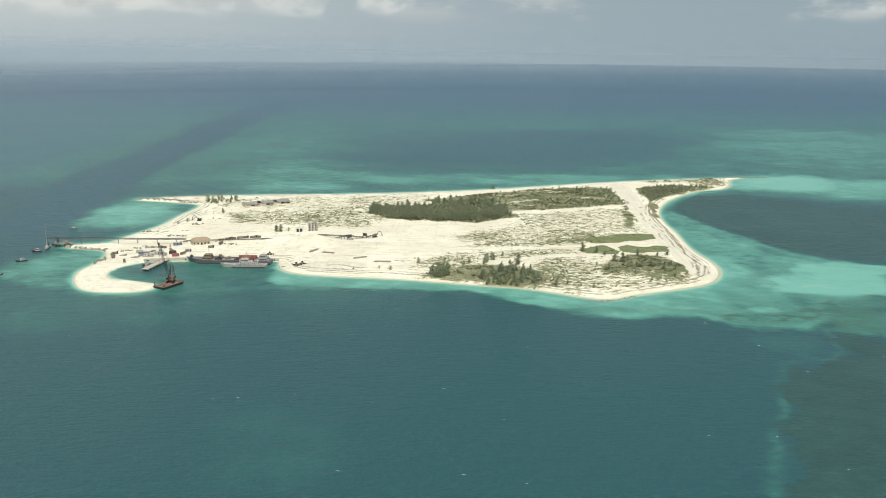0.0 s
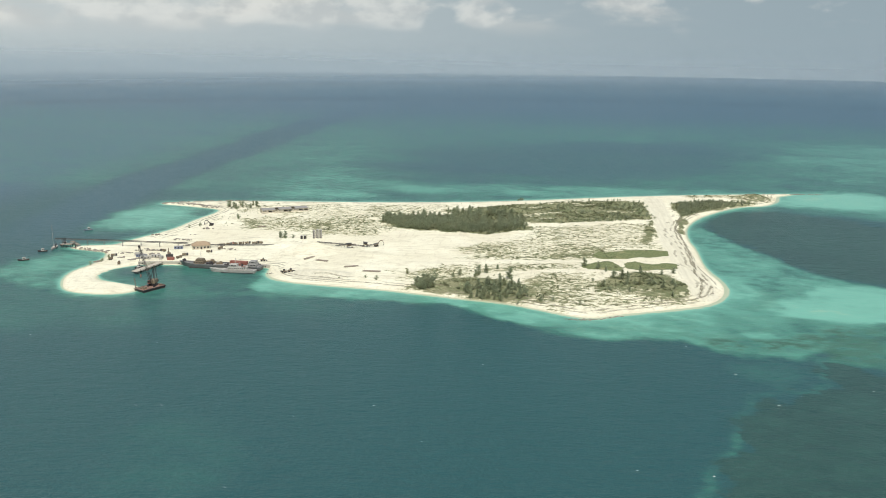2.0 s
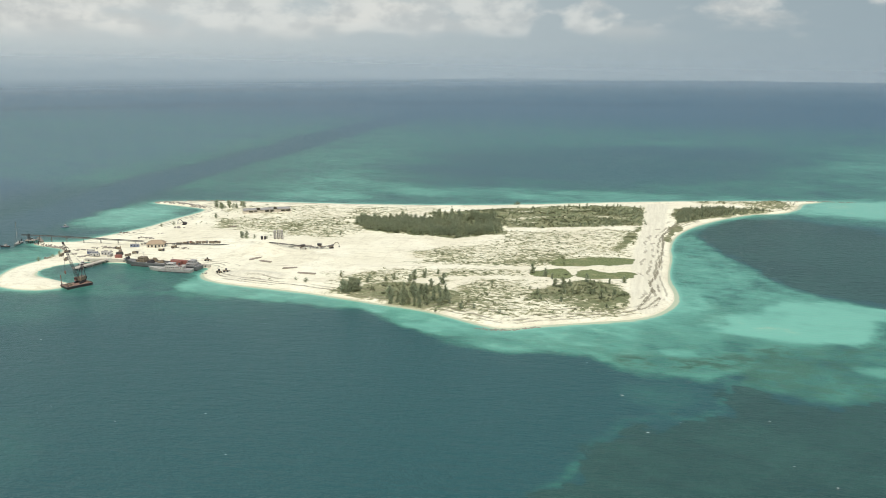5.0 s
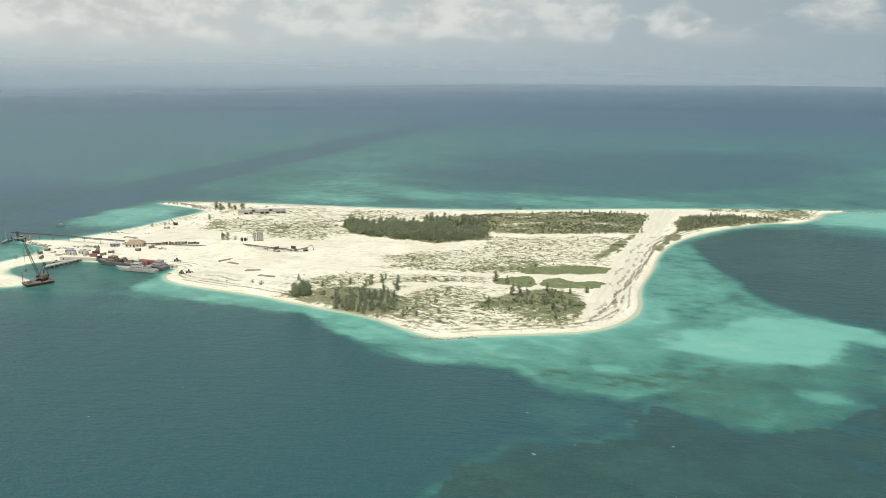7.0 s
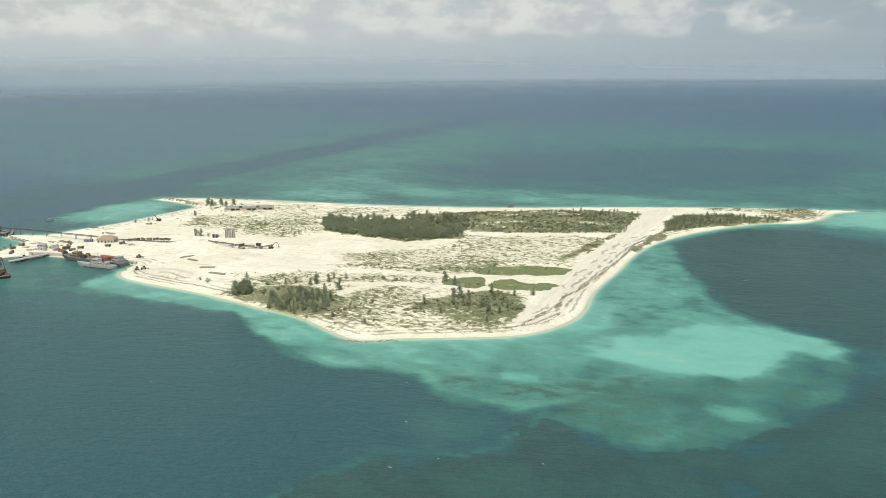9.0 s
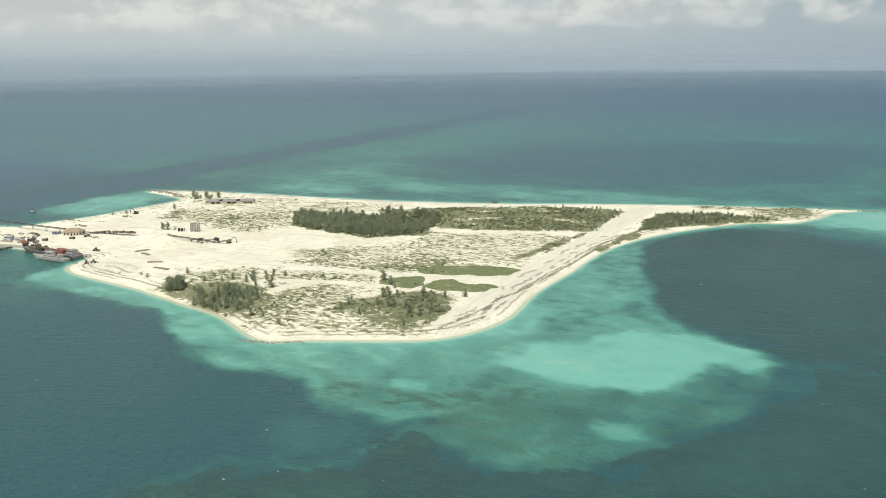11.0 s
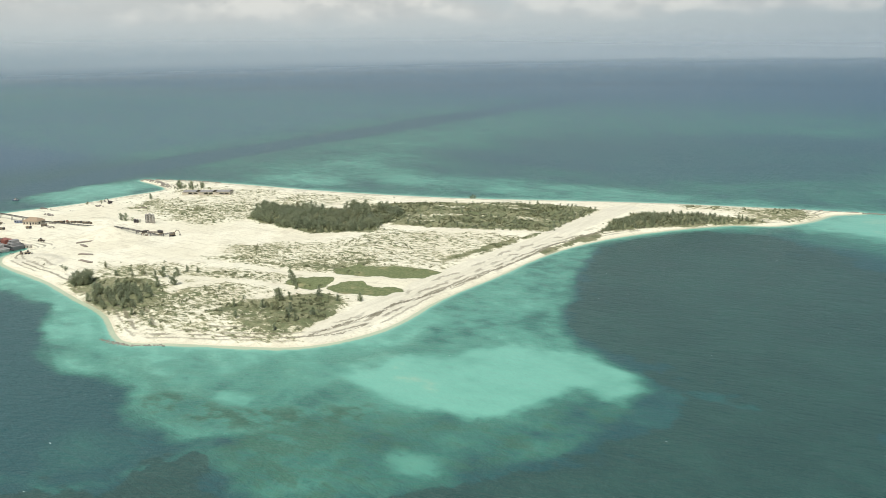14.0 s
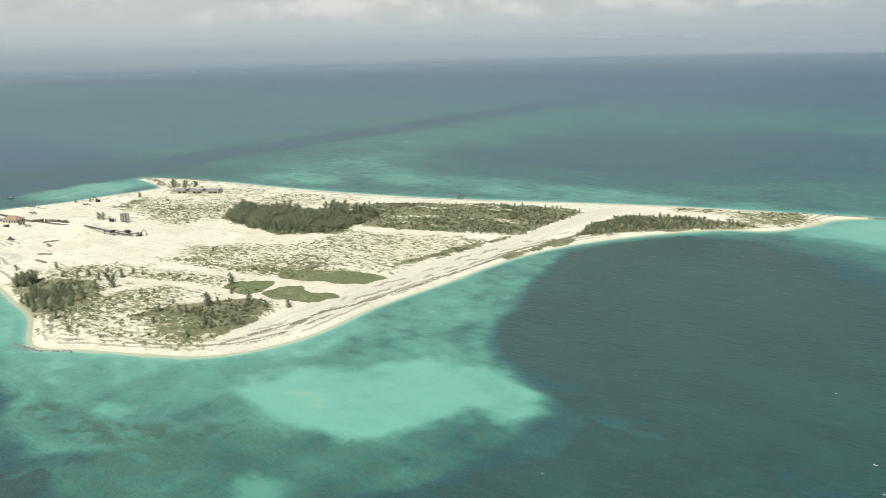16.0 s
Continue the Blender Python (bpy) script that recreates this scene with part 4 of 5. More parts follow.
def crane_barge():
    b = thing("crane_barge", pose(-169.5, 514.5, 0, 0, 0, 62), "flat rusty red work barge afloat off the sand spit", "barge")
    bm = bmesh.new()
    box(bm, (17, 9.0, 2.2), (0, 0, 0.5))
    for v in bm.verts:
        if v.co.z < 0:
            v.co.x *= 0.9
    part("hull", bm, HULL_BLACK, b, "black tarred steel sides", 0.12)
    boxes_part("deck", RUST, b, ((16.6, 8.6, 0.12), (0, 0, 1.66)), label="rust-red deck plates")
    for sy in (-1, 1):
        boxes_part("rub_rail", TYRE, b, ((16.8, 0.35, 0.4), (0, sy * 4.65, 1.3)))
    for x, y in ((-7.4, -3.7), (-7.4, 3.7), (7.4, -3.7), (7.4, 3.7)):
        bm = bmesh.new()
        for dx in (-0.4, 0.4):
            tube(bm, 0.18, 0.8, (x + dx, y, 2.1), sides=8)
        part("bollard", bm, DARK_STEEL, b)
    bm = bmesh.new()
    tube(bm, 0.24, 9, (-7.7, 4.0, 3.5), sides=10)
    part("spud_pole", bm, RUST, b)
    for i, (x, y, s) in enumerate(((-5.5, -2.4, 1.2), (-4.2, 1.8, 0.9), (-6.2, 0.4, 1.0), (-3.4, -0.6, 0.8), (6.2, -2.2, 1.0))):
        boxes_part("gear_box", MACHINE, b, ((s * 1.6, s, s * 0.8), (x, y, 1.7 + s * 0.4), (0, 0, 25 * i)), ((s * 1.7, s * 1.1, s * 0.1), (x, y, 1.7 + s * 0.83), (0, 0, 25 * i)), bevel=0.05)
    bm = bmesh.new()
    tube(bm, 0.6, 1.8, (5.4, 1.8, 2.3), (0, 90, 0), sides=14)
    for dx in (-0.95, 0.95):
        tube(bm, 0.85, 0.12, (5.4 + dx, 1.8, 2.55), (0, 90, 0), sides=14)
    part("winch_drum", bm, DARK_STEEL, b)
    # the crawler crane on it
    c = thing("crawler_crane", pose(-168.6, 516.5, 1.72, 0, 0, 0), "dark lattice-boom crawler crane standing on the rusty barge", "crane")
    for sx in (-1, 1):
        bm = bmesh.new()
        box(bm, (1.0, 5.6, 1.1), (sx * 1.9, 0, 0.55))
        part("crawler_track", bm, TYRE, c, bevel=0.3)
    bm = bmesh.new()
    tube(bm, 1.3, 0.5, (0, 0, 1.3), sides=16)
    part("slew_ring", bm, DARK_STEEL, c)
    boxes_part("machine_house", MACHINE, c, ((3.4, 5.0, 2.3), (0.2, 1.4, 2.7)), label="faded brown machinery house", bevel=0.12)
    boxes_part("counterweight", DARK_STEEL, c, ((3.4, 0.9, 1.6), (0.2, 4.3, 2.5)), bevel=0.1)
    cab = boxes_part("cab", RED_OXIDE, c, ((1.3, 1.8, 2.1), (-1.7, -1.2, 2.7)), label="rusty red operator cab", bevel=0.08)
    boxes_part("window", GLASS, cab, ((1.0, 0.06, 1.0), (-1.7, -2.13, 3.0)))
    boxes_part("window", GLASS, cab, ((0.06, 1.3, 1.0), (-2.38, -1.2, 3.0)))
    foot, tip = Vector((0, -1.4, 2.2)), Vector((-3.0, -8.4, 27.2))
    bm = bmesh.new()
    lattice(bm, foot, tip, 1.4, 0.115, 16, 0.6)
    part("boom", bm, DARK_STEEL, c, "black lattice boom")
    boxes_part("boom_head", DARK_STEEL, c, ((0.9, 1.1, 1.3), tuple(tip)), bevel=0.1)
    mast = Vector((0.4, 3.2, 11.2))
    bm = bmesh.new()
    for sx in (-1.3, 1.3):
        beam(bm, (sx, 0.2, 3.6), mast + Vector((sx * 0.4, 0, 0)), 0.28)
        beam(bm, (sx, 4.2, 3.6), mast + Vector((sx * 0.4, 0, 0)), 0.24)
    for u in (0.4, 0.75):
        beam(bm, Vector((-1.3, 0.2, 3.6)).lerp(mast, u), Vector((1.3, 0.2, 3.6)).lerp(mast, u), 0.16)
    part("gantry", bm, DARK_STEEL, c)
    bm = bmesh.new()
    for sx in (-0.3, 0.3):
        beam(bm, mast + Vector((sx, 0, 0)), tip + Vector((sx, 0, 0)), 0.06)
    part("pendant_cable", bm, DARK_STEEL, c)
    bm = bmesh.new()
    for sx in (-0.12, 0.12):
        beam(bm, tip + Vector((sx, -0.4, -0.4)), tip + Vector((sx, -0.4, -17.5)), 0.05)
    part("hoist_cable", bm, DARK_STEEL, c)
    bm = bmesh.new()
    box(bm, (0.9, 0.7, 1.5), tuple(tip + Vector((0, -0.4, -18.2))))
    tube(bm, 0.5, 0.5, tuple(tip + Vector((0, -0.4, -19.2))), (0, 90, 0))
    part("clamshell_bucket", bm, RUST, c, bevel=0.08)


def landing_ship():
    s = thing("cargo_ship", pose(-144, 572.4, 0, 0, 0, -2) @ Matrix.Diagonal((0.97, 0.95, 0.8, 1)), "long grey flat-decked cargo ship moored along the quay", "ship")
    bm = bmesh.new()
    hull_mesh(bm, 58, 9.5, 2.9, -1.5, 0.16, 1.9, 16)
    part("hull", bm, HULL_GREY, s, "grey hull streaked with rust")
    boxes_part("boot_stripe", HULL_BLACK, s, ((52, 9.0, 0.7), (2.5, 0, 0.35)))
    boxes_part("deck", DECK_GREY, s, ((46, 8.4, 0.12), (4, 0, 2.96)))
    for sy in (-1, 1):
        boxes_part("bulwark", HULL_GREY, s, ((44, 0.2, 1.1), (5, sy * 4.55, 3.4)), bevel=0.05)
    boxes_part("bow_ramp", DARK_STEEL, s, ((0.4, 4.4, 4.2), (-28.4, 0, 4.4), (0, -22, 0)), bevel=0.08)
    house = boxes_part("foredeck_house", MACHINE, s, ((7.0, 6.4, 2.4), (-17, 0, 4.2)), ((5.0, 5.0, 2.0), (-16.6, 0, 6.4)), label="brown stained deckhouse", bevel=0.1)
    window_row(house, -20, -14, -3.24, 4.6, 5)
    window_row(house, -18.6, -14.6, -2.54, 6.7, 4)
    bm = bmesh.new()
    tube(bm, 0.14, 6, (-16, 0, 10), sides=8)
    beam(bm, (-16, -1.6, 11), (-16, 1.6, 11), 0.1)
    part("mast", bm, SHIP_WHITE, s)
    stern = boxes_part("wheelhouse", DECK_GREY, s, ((6.5, 6.8, 2.5), (23, 0, 4.2)), ((4.6, 5.4, 2.2), (23, 0, 6.5)), label="grey stern wheelhouse", bevel=0.1)
    window_row(stern, 20.3, 25.7, -3.44, 4.6, 5)
    window_row(stern, 21.0, 25.0, -2.74, 6.9, 4)
    for i, (x, y, l, h, mat) in enumerate(((-9, -1.5, 5, 1.7, DARK_STEEL), (-9.5, 2.0, 6, 2.2, MACHINE), (-2.5, 0.8, 4.5, 1.5, MACHINE), (4.0, -1.6, 3.5, 1.2, DARK_STEEL))):
        boxes_part("deck_machine", mat, s, ((l, 2.4, h), (x, y, 3.0 + h / 2), (0, 0, 6 * i)), ((l * 0.4, 1.6, h * 0.7), (x + l * 0.2, y, 3.0 + h * 1.3), (0, 0, 6 * i)), bevel=0.15)
    rail(s, [(-26, -3.5, 4.1), (-19, -4.4, 3.4)])
    for k, (x, y, z, mat) in enumerate(((-136.0, 574.2, 2.46, RED_OXIDE), (-129.7, 574.1, 2.46, RED_OXIDE), (-132.8, 571.2, 2.46, RED_OXIDE))):
        container(pose(x, y, z, 0, 0, -2), mat, "red-brown shipping container on the ship's deck")


def container(m, mat, label, length=6.06):
    c = thing("shipping_container", m, label, "container", "shipping containers")
    bm = bmesh.new()
    box(bm, (length, 2.44, 2.5), (0, 0, 1.27))
    n = int(length / 0.6)
    for i in range(n):
        x = -length / 2 + (i + 0.5) * length / n
        for sy in (-1, 1):
            box(bm, (0.26, 0.07, 2.2), (x, sy * 1.24, 1.28))
    part("shell", bm, mat, c, "corrugated steel sides")
    for sy in (-0.6, 0.6):
        boxes_part("door", mat, c, ((0.06, 1.12, 2.3), (length / 2 + 0.03, sy, 1.28)))
    return c


def patrol_ship():
    s = thing("supply_vessel", pose(-132.5, 562.6, 0, 0, 0, 2) @ Matrix.Diagonal((1, 1, 0.85, 1)), "pale grey coastal vessel with stained superstructure, moored outboard", "ship")
    bm = bmesh.new()
    hull_mesh(bm, 30, 6.6, 2.3, -1.2, 0.34, 1.0, 14)
    part("hull", bm, SHIP_WHITE, s, "dirty white hull")
    boxes_part("boot_stripe", DARK_STEEL, s, ((22, 5.9, 0.5), (3, 0, 0.25)))
    boxes_part("deck", DECK_GREY, s, ((20, 5.8, 0.1), (4, 0, 2.36)))
    low = boxes_part("superstructure", SHIP_WHITE, s, ((13, 5.0, 2.3), (3, 0, 3.5)), label="white lower superstructure", bevel=0.1)
    window_row(low, -3, 9, -2.54, 3.8, 9, 0.6, 0.6)
    window_row(low, -3, 9, 2.54, 3.8, 9, 0.6, 0.6)
    bridge = boxes_part("bridge", SHIP_WHITE, s, ((5.2, 4.4, 2.1), (0.2, 0, 5.7)), bevel=0.1)
    window_row(bridge, -2.2, 2.6, -2.24, 6.0, 5, 0.7, 0.7)
    boxes_part("bridge_front_window", GLASS, bridge, ((0.06, 3.8, 0.7), (-2.44, 0, 6.0)))
    bm = bmesh.new()
    tube(bm, 0.7, 2.2, (6.0, 0, 5.7), r2=0.55)
    part("funnel", bm, DARK_STEEL, s)
    bm = bmesh.new()
    tube(bm, 0.12, 5, (1.6, 0, 9.2), sides=8)
    beam(bm, (1.6, -1.5, 9.6), (1.6, 1.5, 9.6), 0.09)
    beam(bm, (1.6, 0, 11), (5.5, 0, 6.0), 0.05)
    part("mast", bm, SHIP_WHITE, s)
    rail(s, [(-12, -1.8, 3.0), (-6, -3.0, 2.5), (12, -3.1, 2.4)])
    rail(s, [(-3, -2.4, 4.7), (9.4, -2.4, 4.7), (9.4, 2.4, 4.7)])
    boxes_part("lifeboat", RED_OXIDE, s, ((2.6, 1.0, 0.8), (7.6, -1.9, 5.2)), bevel=0.3)


def workboat(x, y, turn, label, mat=None, length=9.0):
    b = thing("workboat", pose(x, y, 0, 0, 0, turn) @ Matrix.Scale(0.8, 4), label, "boat", "moored boats")
    bm = bmesh.new()
    hull_mesh(bm, length, length * 0.34, 1.1, -0.6, 0.4, 0.6, 10)
    part("hull", bm, mat or HULL_BLACK, b)
    boxes_part("deck", DECK_GREY, b, ((length * 0.55, length * 0.27, 0.08), (length * 0.12, 0, 1.14)))
    cab = boxes_part("cabin", SHIP_WHITE, b, ((length * 0.3, length * 0.22, 1.7), (0.3, 0, 1.95)), ((length * 0.34, length * 0.26, 0.12), (0.3, 0, 2.85)), bevel=0.05)
    for sy in (-1, 1):
        boxes_part("window", GLASS, cab, ((length * 0.22, 0.05, 0.6), (0.3, sy * length * 0.112, 2.2)))
    bm = bmesh.new()
    tube(bm, 0.06, 2.6, (1.0, 0, 4.1), sides=6)
    part("mast", bm, DARK_STEEL, b)
    return b


def sailing_boat():
    b = thing("sailing_boat", pose(-288, 607, 0, 0, 0, 105), "small white sailing boat with bare tall mast at its mooring", "boat")
    bm = bmesh.new()
    hull_mesh(bm, 12, 3.4, 1.2, -0.7, 0.45, 0.4, 12, 0.7)
    part("hull", bm, SHIP_WHITE, b)
    boxes_part("cabin", SHIP_WHITE, b, ((4.4, 2.0, 0.7), (0.4, 0, 1.5)), bevel=0.15)
    boxes_part("deck", TIMBER, b, ((7, 2.6, 0.06), (1, 0, 1.2)))
    bm = bmesh.new()
    tube(bm, 0.17, 17.5, (-0.8, 0, 9.8), r2=0.12, sides=8)
    part("mast", bm, GALVANISED, b)
    bm = bmesh.new()
    tube(bm, 0.13, 4.8, (1.7, 0, 2.9), (0, 90, 0), sides=8)
    part("boom", bm, GALVANISED, b, "furled cream sail on the boom")
    bm = bmesh.new()
    for q in ((-5.8, 0, 1.5), (5.8, 0, 1.3), (-0.8, -1.6, 1.2), (-0.8, 1.6, 1.2)):
        beam(bm, q, (-0.8, 0, 18.3), 0.04)
    part("stay", bm, DARK_STEEL, b)


crane_barge()
landing_ship()
patrol_ship()
sailing_boat()
workboat(-291, 597, 20, "dark workboat with pale cabin, moored off the jetty", length=8)
workboat(-287, 620, 60, "dark workboat with pale cabin, lying beside the jetty", length=9)
workboat(-296, 672, 25, "dark blue workboat with pale cabin, moored in open water", BLUE_PAINT, 8)
workboat(-289, 570, 30, "dark workboat with pale cabin, moored off the flats", length=9)
workboat(-287, 534, 70, "dark workboat with pale cabin, moored off the flats", length=8)
workboat(-198.2, 558, 66, "grey workboat tied up beside the finger pier", HULL_GREY, 9)
workboat(-200.4, 563, 62, "dark workboat tied up outside another boat", HULL_BLACK, 7)
workboat(-1010, 3270, 0, "white boat far out at sea", SHIP_WHITE, 12)


# ---- quay, pier, jetty, rocks ----
def quay():
    q = thing("quay", pose(0, 0, 0), "weathered concrete quay edging the harbour basin", "quay")
    tagged(q, kind="structure")
    for a, b in (((-205, 571.5), (-180, 576.4)), ((-180, 576.4), (-112, 577.2))):
        a, b = Vector((*a, 0)), Vector((*b, 0))
        n = int((b - a).length / 6)
        ang = math.degrees(math.atan2(b.y - a.y, b.x - a.x))
        for i in range(n):
            c = a.lerp(b, (i + 0.5) / n)
            boxes_part("quay_block", CONCRETE, q, (((b - a).length / n - 0.08, 1.6, 3.6), (c.x, c.y + 0.5, 0.35 + 0.05 * (i % 3)), (0, 0, ang)), bevel=0.06)
            if i % 2 == 0:
                bm = bmesh.new()
                tube(bm, 0.5, 0.3, (c.x, c.y - 0.45, 1.0), (90, 0, 0))
                part("fender", bm, TYRE, q)


def finger_pier():
    p = thing("finger_pier", pose(-193, 561.0, 0, 0, 0, 78) @ Matrix.Diagonal((0.9, 0.85, 0.85, 1)), "pale concrete finger pier on piles beside the basin", "pier")
    for i in range(7):
        boxes_part("deck_slab", CONCRETE, p, ((4.25, 6.0, 0.5), (-12.9 + i * 4.3, 0, 1.75)), bevel=0.05)
    for i in range(7):
        for y in (-2.4, 2.4):
            bm = bmesh.new()
            tube(bm, 0.3, 4.0, (-12.9 + i * 4.3, y, -0.4), sides=8)
            part("pile", bm, CONCRETE, p)
    for y in (-2.85, 2.85):
        boxes_part("kerb_beam", TIMBER, p, ((30, 0.25, 0.25), (0, y, 2.13)))


def walkway():
    p = thing("timber_walkway", pose(-277.5, 619, 0, 0, 0, -43), "grey timber walkway on posts reaching out from the jetty", "walkway")
    for i in range(20):
        boxes_part("plank", TIMBER, p, ((0.86, 2.2, 0.12), (-9 + i * 0.92, 0, 2.0)))
    for i in range(6):
        for y in (-0.9, 0.9):
            bm = bmesh.new()
            tube(bm, 0.16, 3.6, (-9 + i * 3.5, y, 0.15), sides=6)
            part("post", bm, TIMBER, p)


ROCKS = []
for seed in range(5):
    r = random.Random(seed)
    bm = bmesh.new()
    bmesh.ops.create_icosphere(bm, subdivisions=1, radius=1.0)
    for v in bm.verts:
        v.co *= r.uniform(0.7, 1.15)
        v.co.z *= 0.65
    me = bpy.data.meshes.new("boulder")
    bm.to_mesh(me)
    bm.free()
    me.materials.append(ROCK)
    ROCKS.append(me)


def riprap(line, count, spread, seed, label, big=1.1, flat=1.0):
    """Loose boulders along a line, each a part of one bank."""
    r = random.Random(seed)
    bank = tagged(thing("rock_bank", pose(0, 0, 0), label, "rocks"), kind="structure")
    for i in range(count):
        u = r.uniform(0, len(line) - 1.001)
        k = int(u)
        a, b = Vector((*line[k], 0)), Vector((*line[k + 1], 0))
        q = a.lerp(b, u - k) + Vector((r.gauss(0, spread), r.gauss(0, spread), 0))
        ob = new("boulder", r.choice(ROCKS))
        s = big * r.uniform(0.45, 1.1)
        ob.parent, ob.matrix_basis = bank, pose(q.x, q.y, max(ground_z(q.x, q.y), -0.2) + 0.12 * s, r.uniform(-20, 20), r.uniform(-20, 20), r.uniform(0, 360)) @ Matrix.Diagonal((s / flat, s, s * flat, 1))


def loading_platform():
    p = thing("loading_platform", pose(-281, 613, 0, 0, 0, 8), "dark steel loading platform on piles off the jetty", "platform")
    boxes_part("deck", TIMBER, p, ((8.0, 4.2, 0.35), (0, 0, 2.4)), bevel=0.05)
    for px in (-3.4, 0, 3.4):
        for py in (-1.7, 1.7):
            bm = bmesh.new()
            tube(bm, 0.22, 4.4, (px, py, 0.2), sides=8)
            part("pile", bm, DARK_STEEL, p)
    bm = bmesh.new()
    lattice(bm, (-1.5, 0, 2.5), (-1.5, 0, 7.5), 1.2, 0.14, 5)
    part("tower", bm, DARK_STEEL, p)
    rail(p, [(-3.9, -2.0, 2.6), (3.9, -2.0, 2.6), (3.9, 2.0, 2.6)])
    for px, py in ((-9, 2), (-6.5, -5), (8, -4)):
        bm = bmesh.new()
        tube(bm, 0.35, 5.0, (px, py, 0.4), sides=10)
        part("mooring_pile", bm, DARK_STEEL, p)


loading_platform()
quay()
finger_pier()
walkway()
riprap([(-290, 800), (-255, 794), (-228, 783)], 140, 1.4, 1, "grey boulders along the narrow north-west point", 1.1)
riprap([(-290, 800), (-245, 816), (-200, 823)], 110, 1.3, 2, "grey boulders along the outer north-west shore", 1.4)
riprap([(88, 493), (99, 492.5), (108, 494.5), (122, 503)], 120, 0.6, 3, "flat dark beach rock at the south point", 0.75, 0.55)
riprap([(290, 956), (320, 963), (345, 968), (372, 971)], 110, 0.9, 4, "dark rocks trailing off the end of the spit", 1.2)
riprap([(-275, 611), (-258, 606), (-243, 602)], 60, 1.2, 5, "pale rubble round the jetty head", 1.1)


# ---- buildings ----
def house():
    z = ground_z(-178.5, 619.5)
    h = thing("harbour_house", pose(-178.5, 619.5, z - 0.1, 0, 0, 22), "low plastered house with tan hipped roof on the sand", "house")
    w, d, t = 12.5, 8.6, 3.0
    boxes_part("wall", PLASTER, h, ((w, 0.25, t), (0, -d / 2, t / 2)), label="stained front wall")
    boxes_part("wall", PLASTER, h, ((w, 0.25, t), (0, d / 2, t / 2)))
    for sx in (-1, 1):
        boxes_part("wall", PLASTER, h, ((0.25, d - 0.25, t), (sx * (w / 2 - 0.125), 0, t / 2)))
    bm = bmesh.new()
    e, ov = t, 0.6
    lo = [bm.verts.new((sx * (w / 2 + ov), sy * (d / 2 + ov), e)) for sx, sy in ((-1, -1), (1, -1), (1, 1), (-1, 1))]
    top = [bm.verts.new((-w / 2 + 3.0, 0, e + 2.4)), bm.verts.new((w / 2 - 3.0, 0, e + 2.4))]
    bm.faces.new([lo[0], lo[1], top[1], top[0]])
    bm.faces.new([lo[1], lo[2], top[1]])
    bm.faces.new([lo[2], lo[3], top[0], top[1]])
    bm.faces.new([lo[3], lo[0], top[0]])
    bm.faces.new(lo[::-1])
    part("roof", bm, ROOF_TAN, h, "faded tan hipped roof")
    for i, x in enumerate((-4.9, -2.4, 0.2, 2.7, 5.0)):
        wdw = boxes_part("door" if i == 2 else "window", GLASS, h, ((1.1, 0.1, 2.1 if i == 2 else 1.2), (x, -d / 2 - 0.14, 1.05 if i == 2 else 1.6)))
        boxes_part("frame", TIMBER, wdw, ((1.3, 0.08, 0.1), (x, -d / 2 - 0.17, 2.25)))
    for y in (-2, 2):
        boxes_part("window", GLASS, h, ((0.1, 1.2, 1.2), (w / 2 + 0.02, y, 1.6)))


def long_building():
    z = ground_z(-161, 772)
    b = thing("long_workshop", pose(-161, 772, z - 0.2, 0, 0, 30) @ Matrix.Diagonal((1, 1, 0.85, 1)), "long derelict workshop with grey roof and open bays", "building")
    L, d, t = 42, 11, 3.4
    bays = 9
    for i in range(bays + 1):
        boxes_part("pillar", PLASTER, b, ((0.9, 0.5, t), (-L / 2 + i * L / bays, -d / 2, t / 2)))
    for i in range(bays):
        x = -L / 2 + (i + 0.5) * L / bays
        boxes_part("wall", PLASTER, b, ((L / bays - 0.9, 0.3, 1.0 if i % 3 else 2.2), (x, -d / 2, 0.5 if i % 3 else 1.1)))
        boxes_part("lintel", PLASTER, b, ((L / bays - 0.9, 0.3, 0.6), (x, -d / 2, t - 0.3)))
    boxes_part("wall", PLASTER, b, ((L, 0.3, t), (0, d / 2, t / 2)))
    for sx in (-1, 1):
        boxes_part("wall", PLASTER, b, ((0.3, d - 0.3, t), (sx * (L / 2 - 0.15), 0, t / 2)))
    for sy in (-1, 1):
        n = 14
        for i in range(n):
            if sy == -1 and i in (4, 9):
                continue
            boxes_part("roof_sheet", ROOF_GREY, b, ((L / n - 0.05, 6.0, 0.12), (-L / 2 + (i + 0.5) * L / n, sy * 2.95, t + 0.6), (-sy * 10.5, 0, 0)))
    boxes_part("ridge", ROOF_GREY, b, ((L, 0.5, 0.14), (0, 0, t + 1.2)))


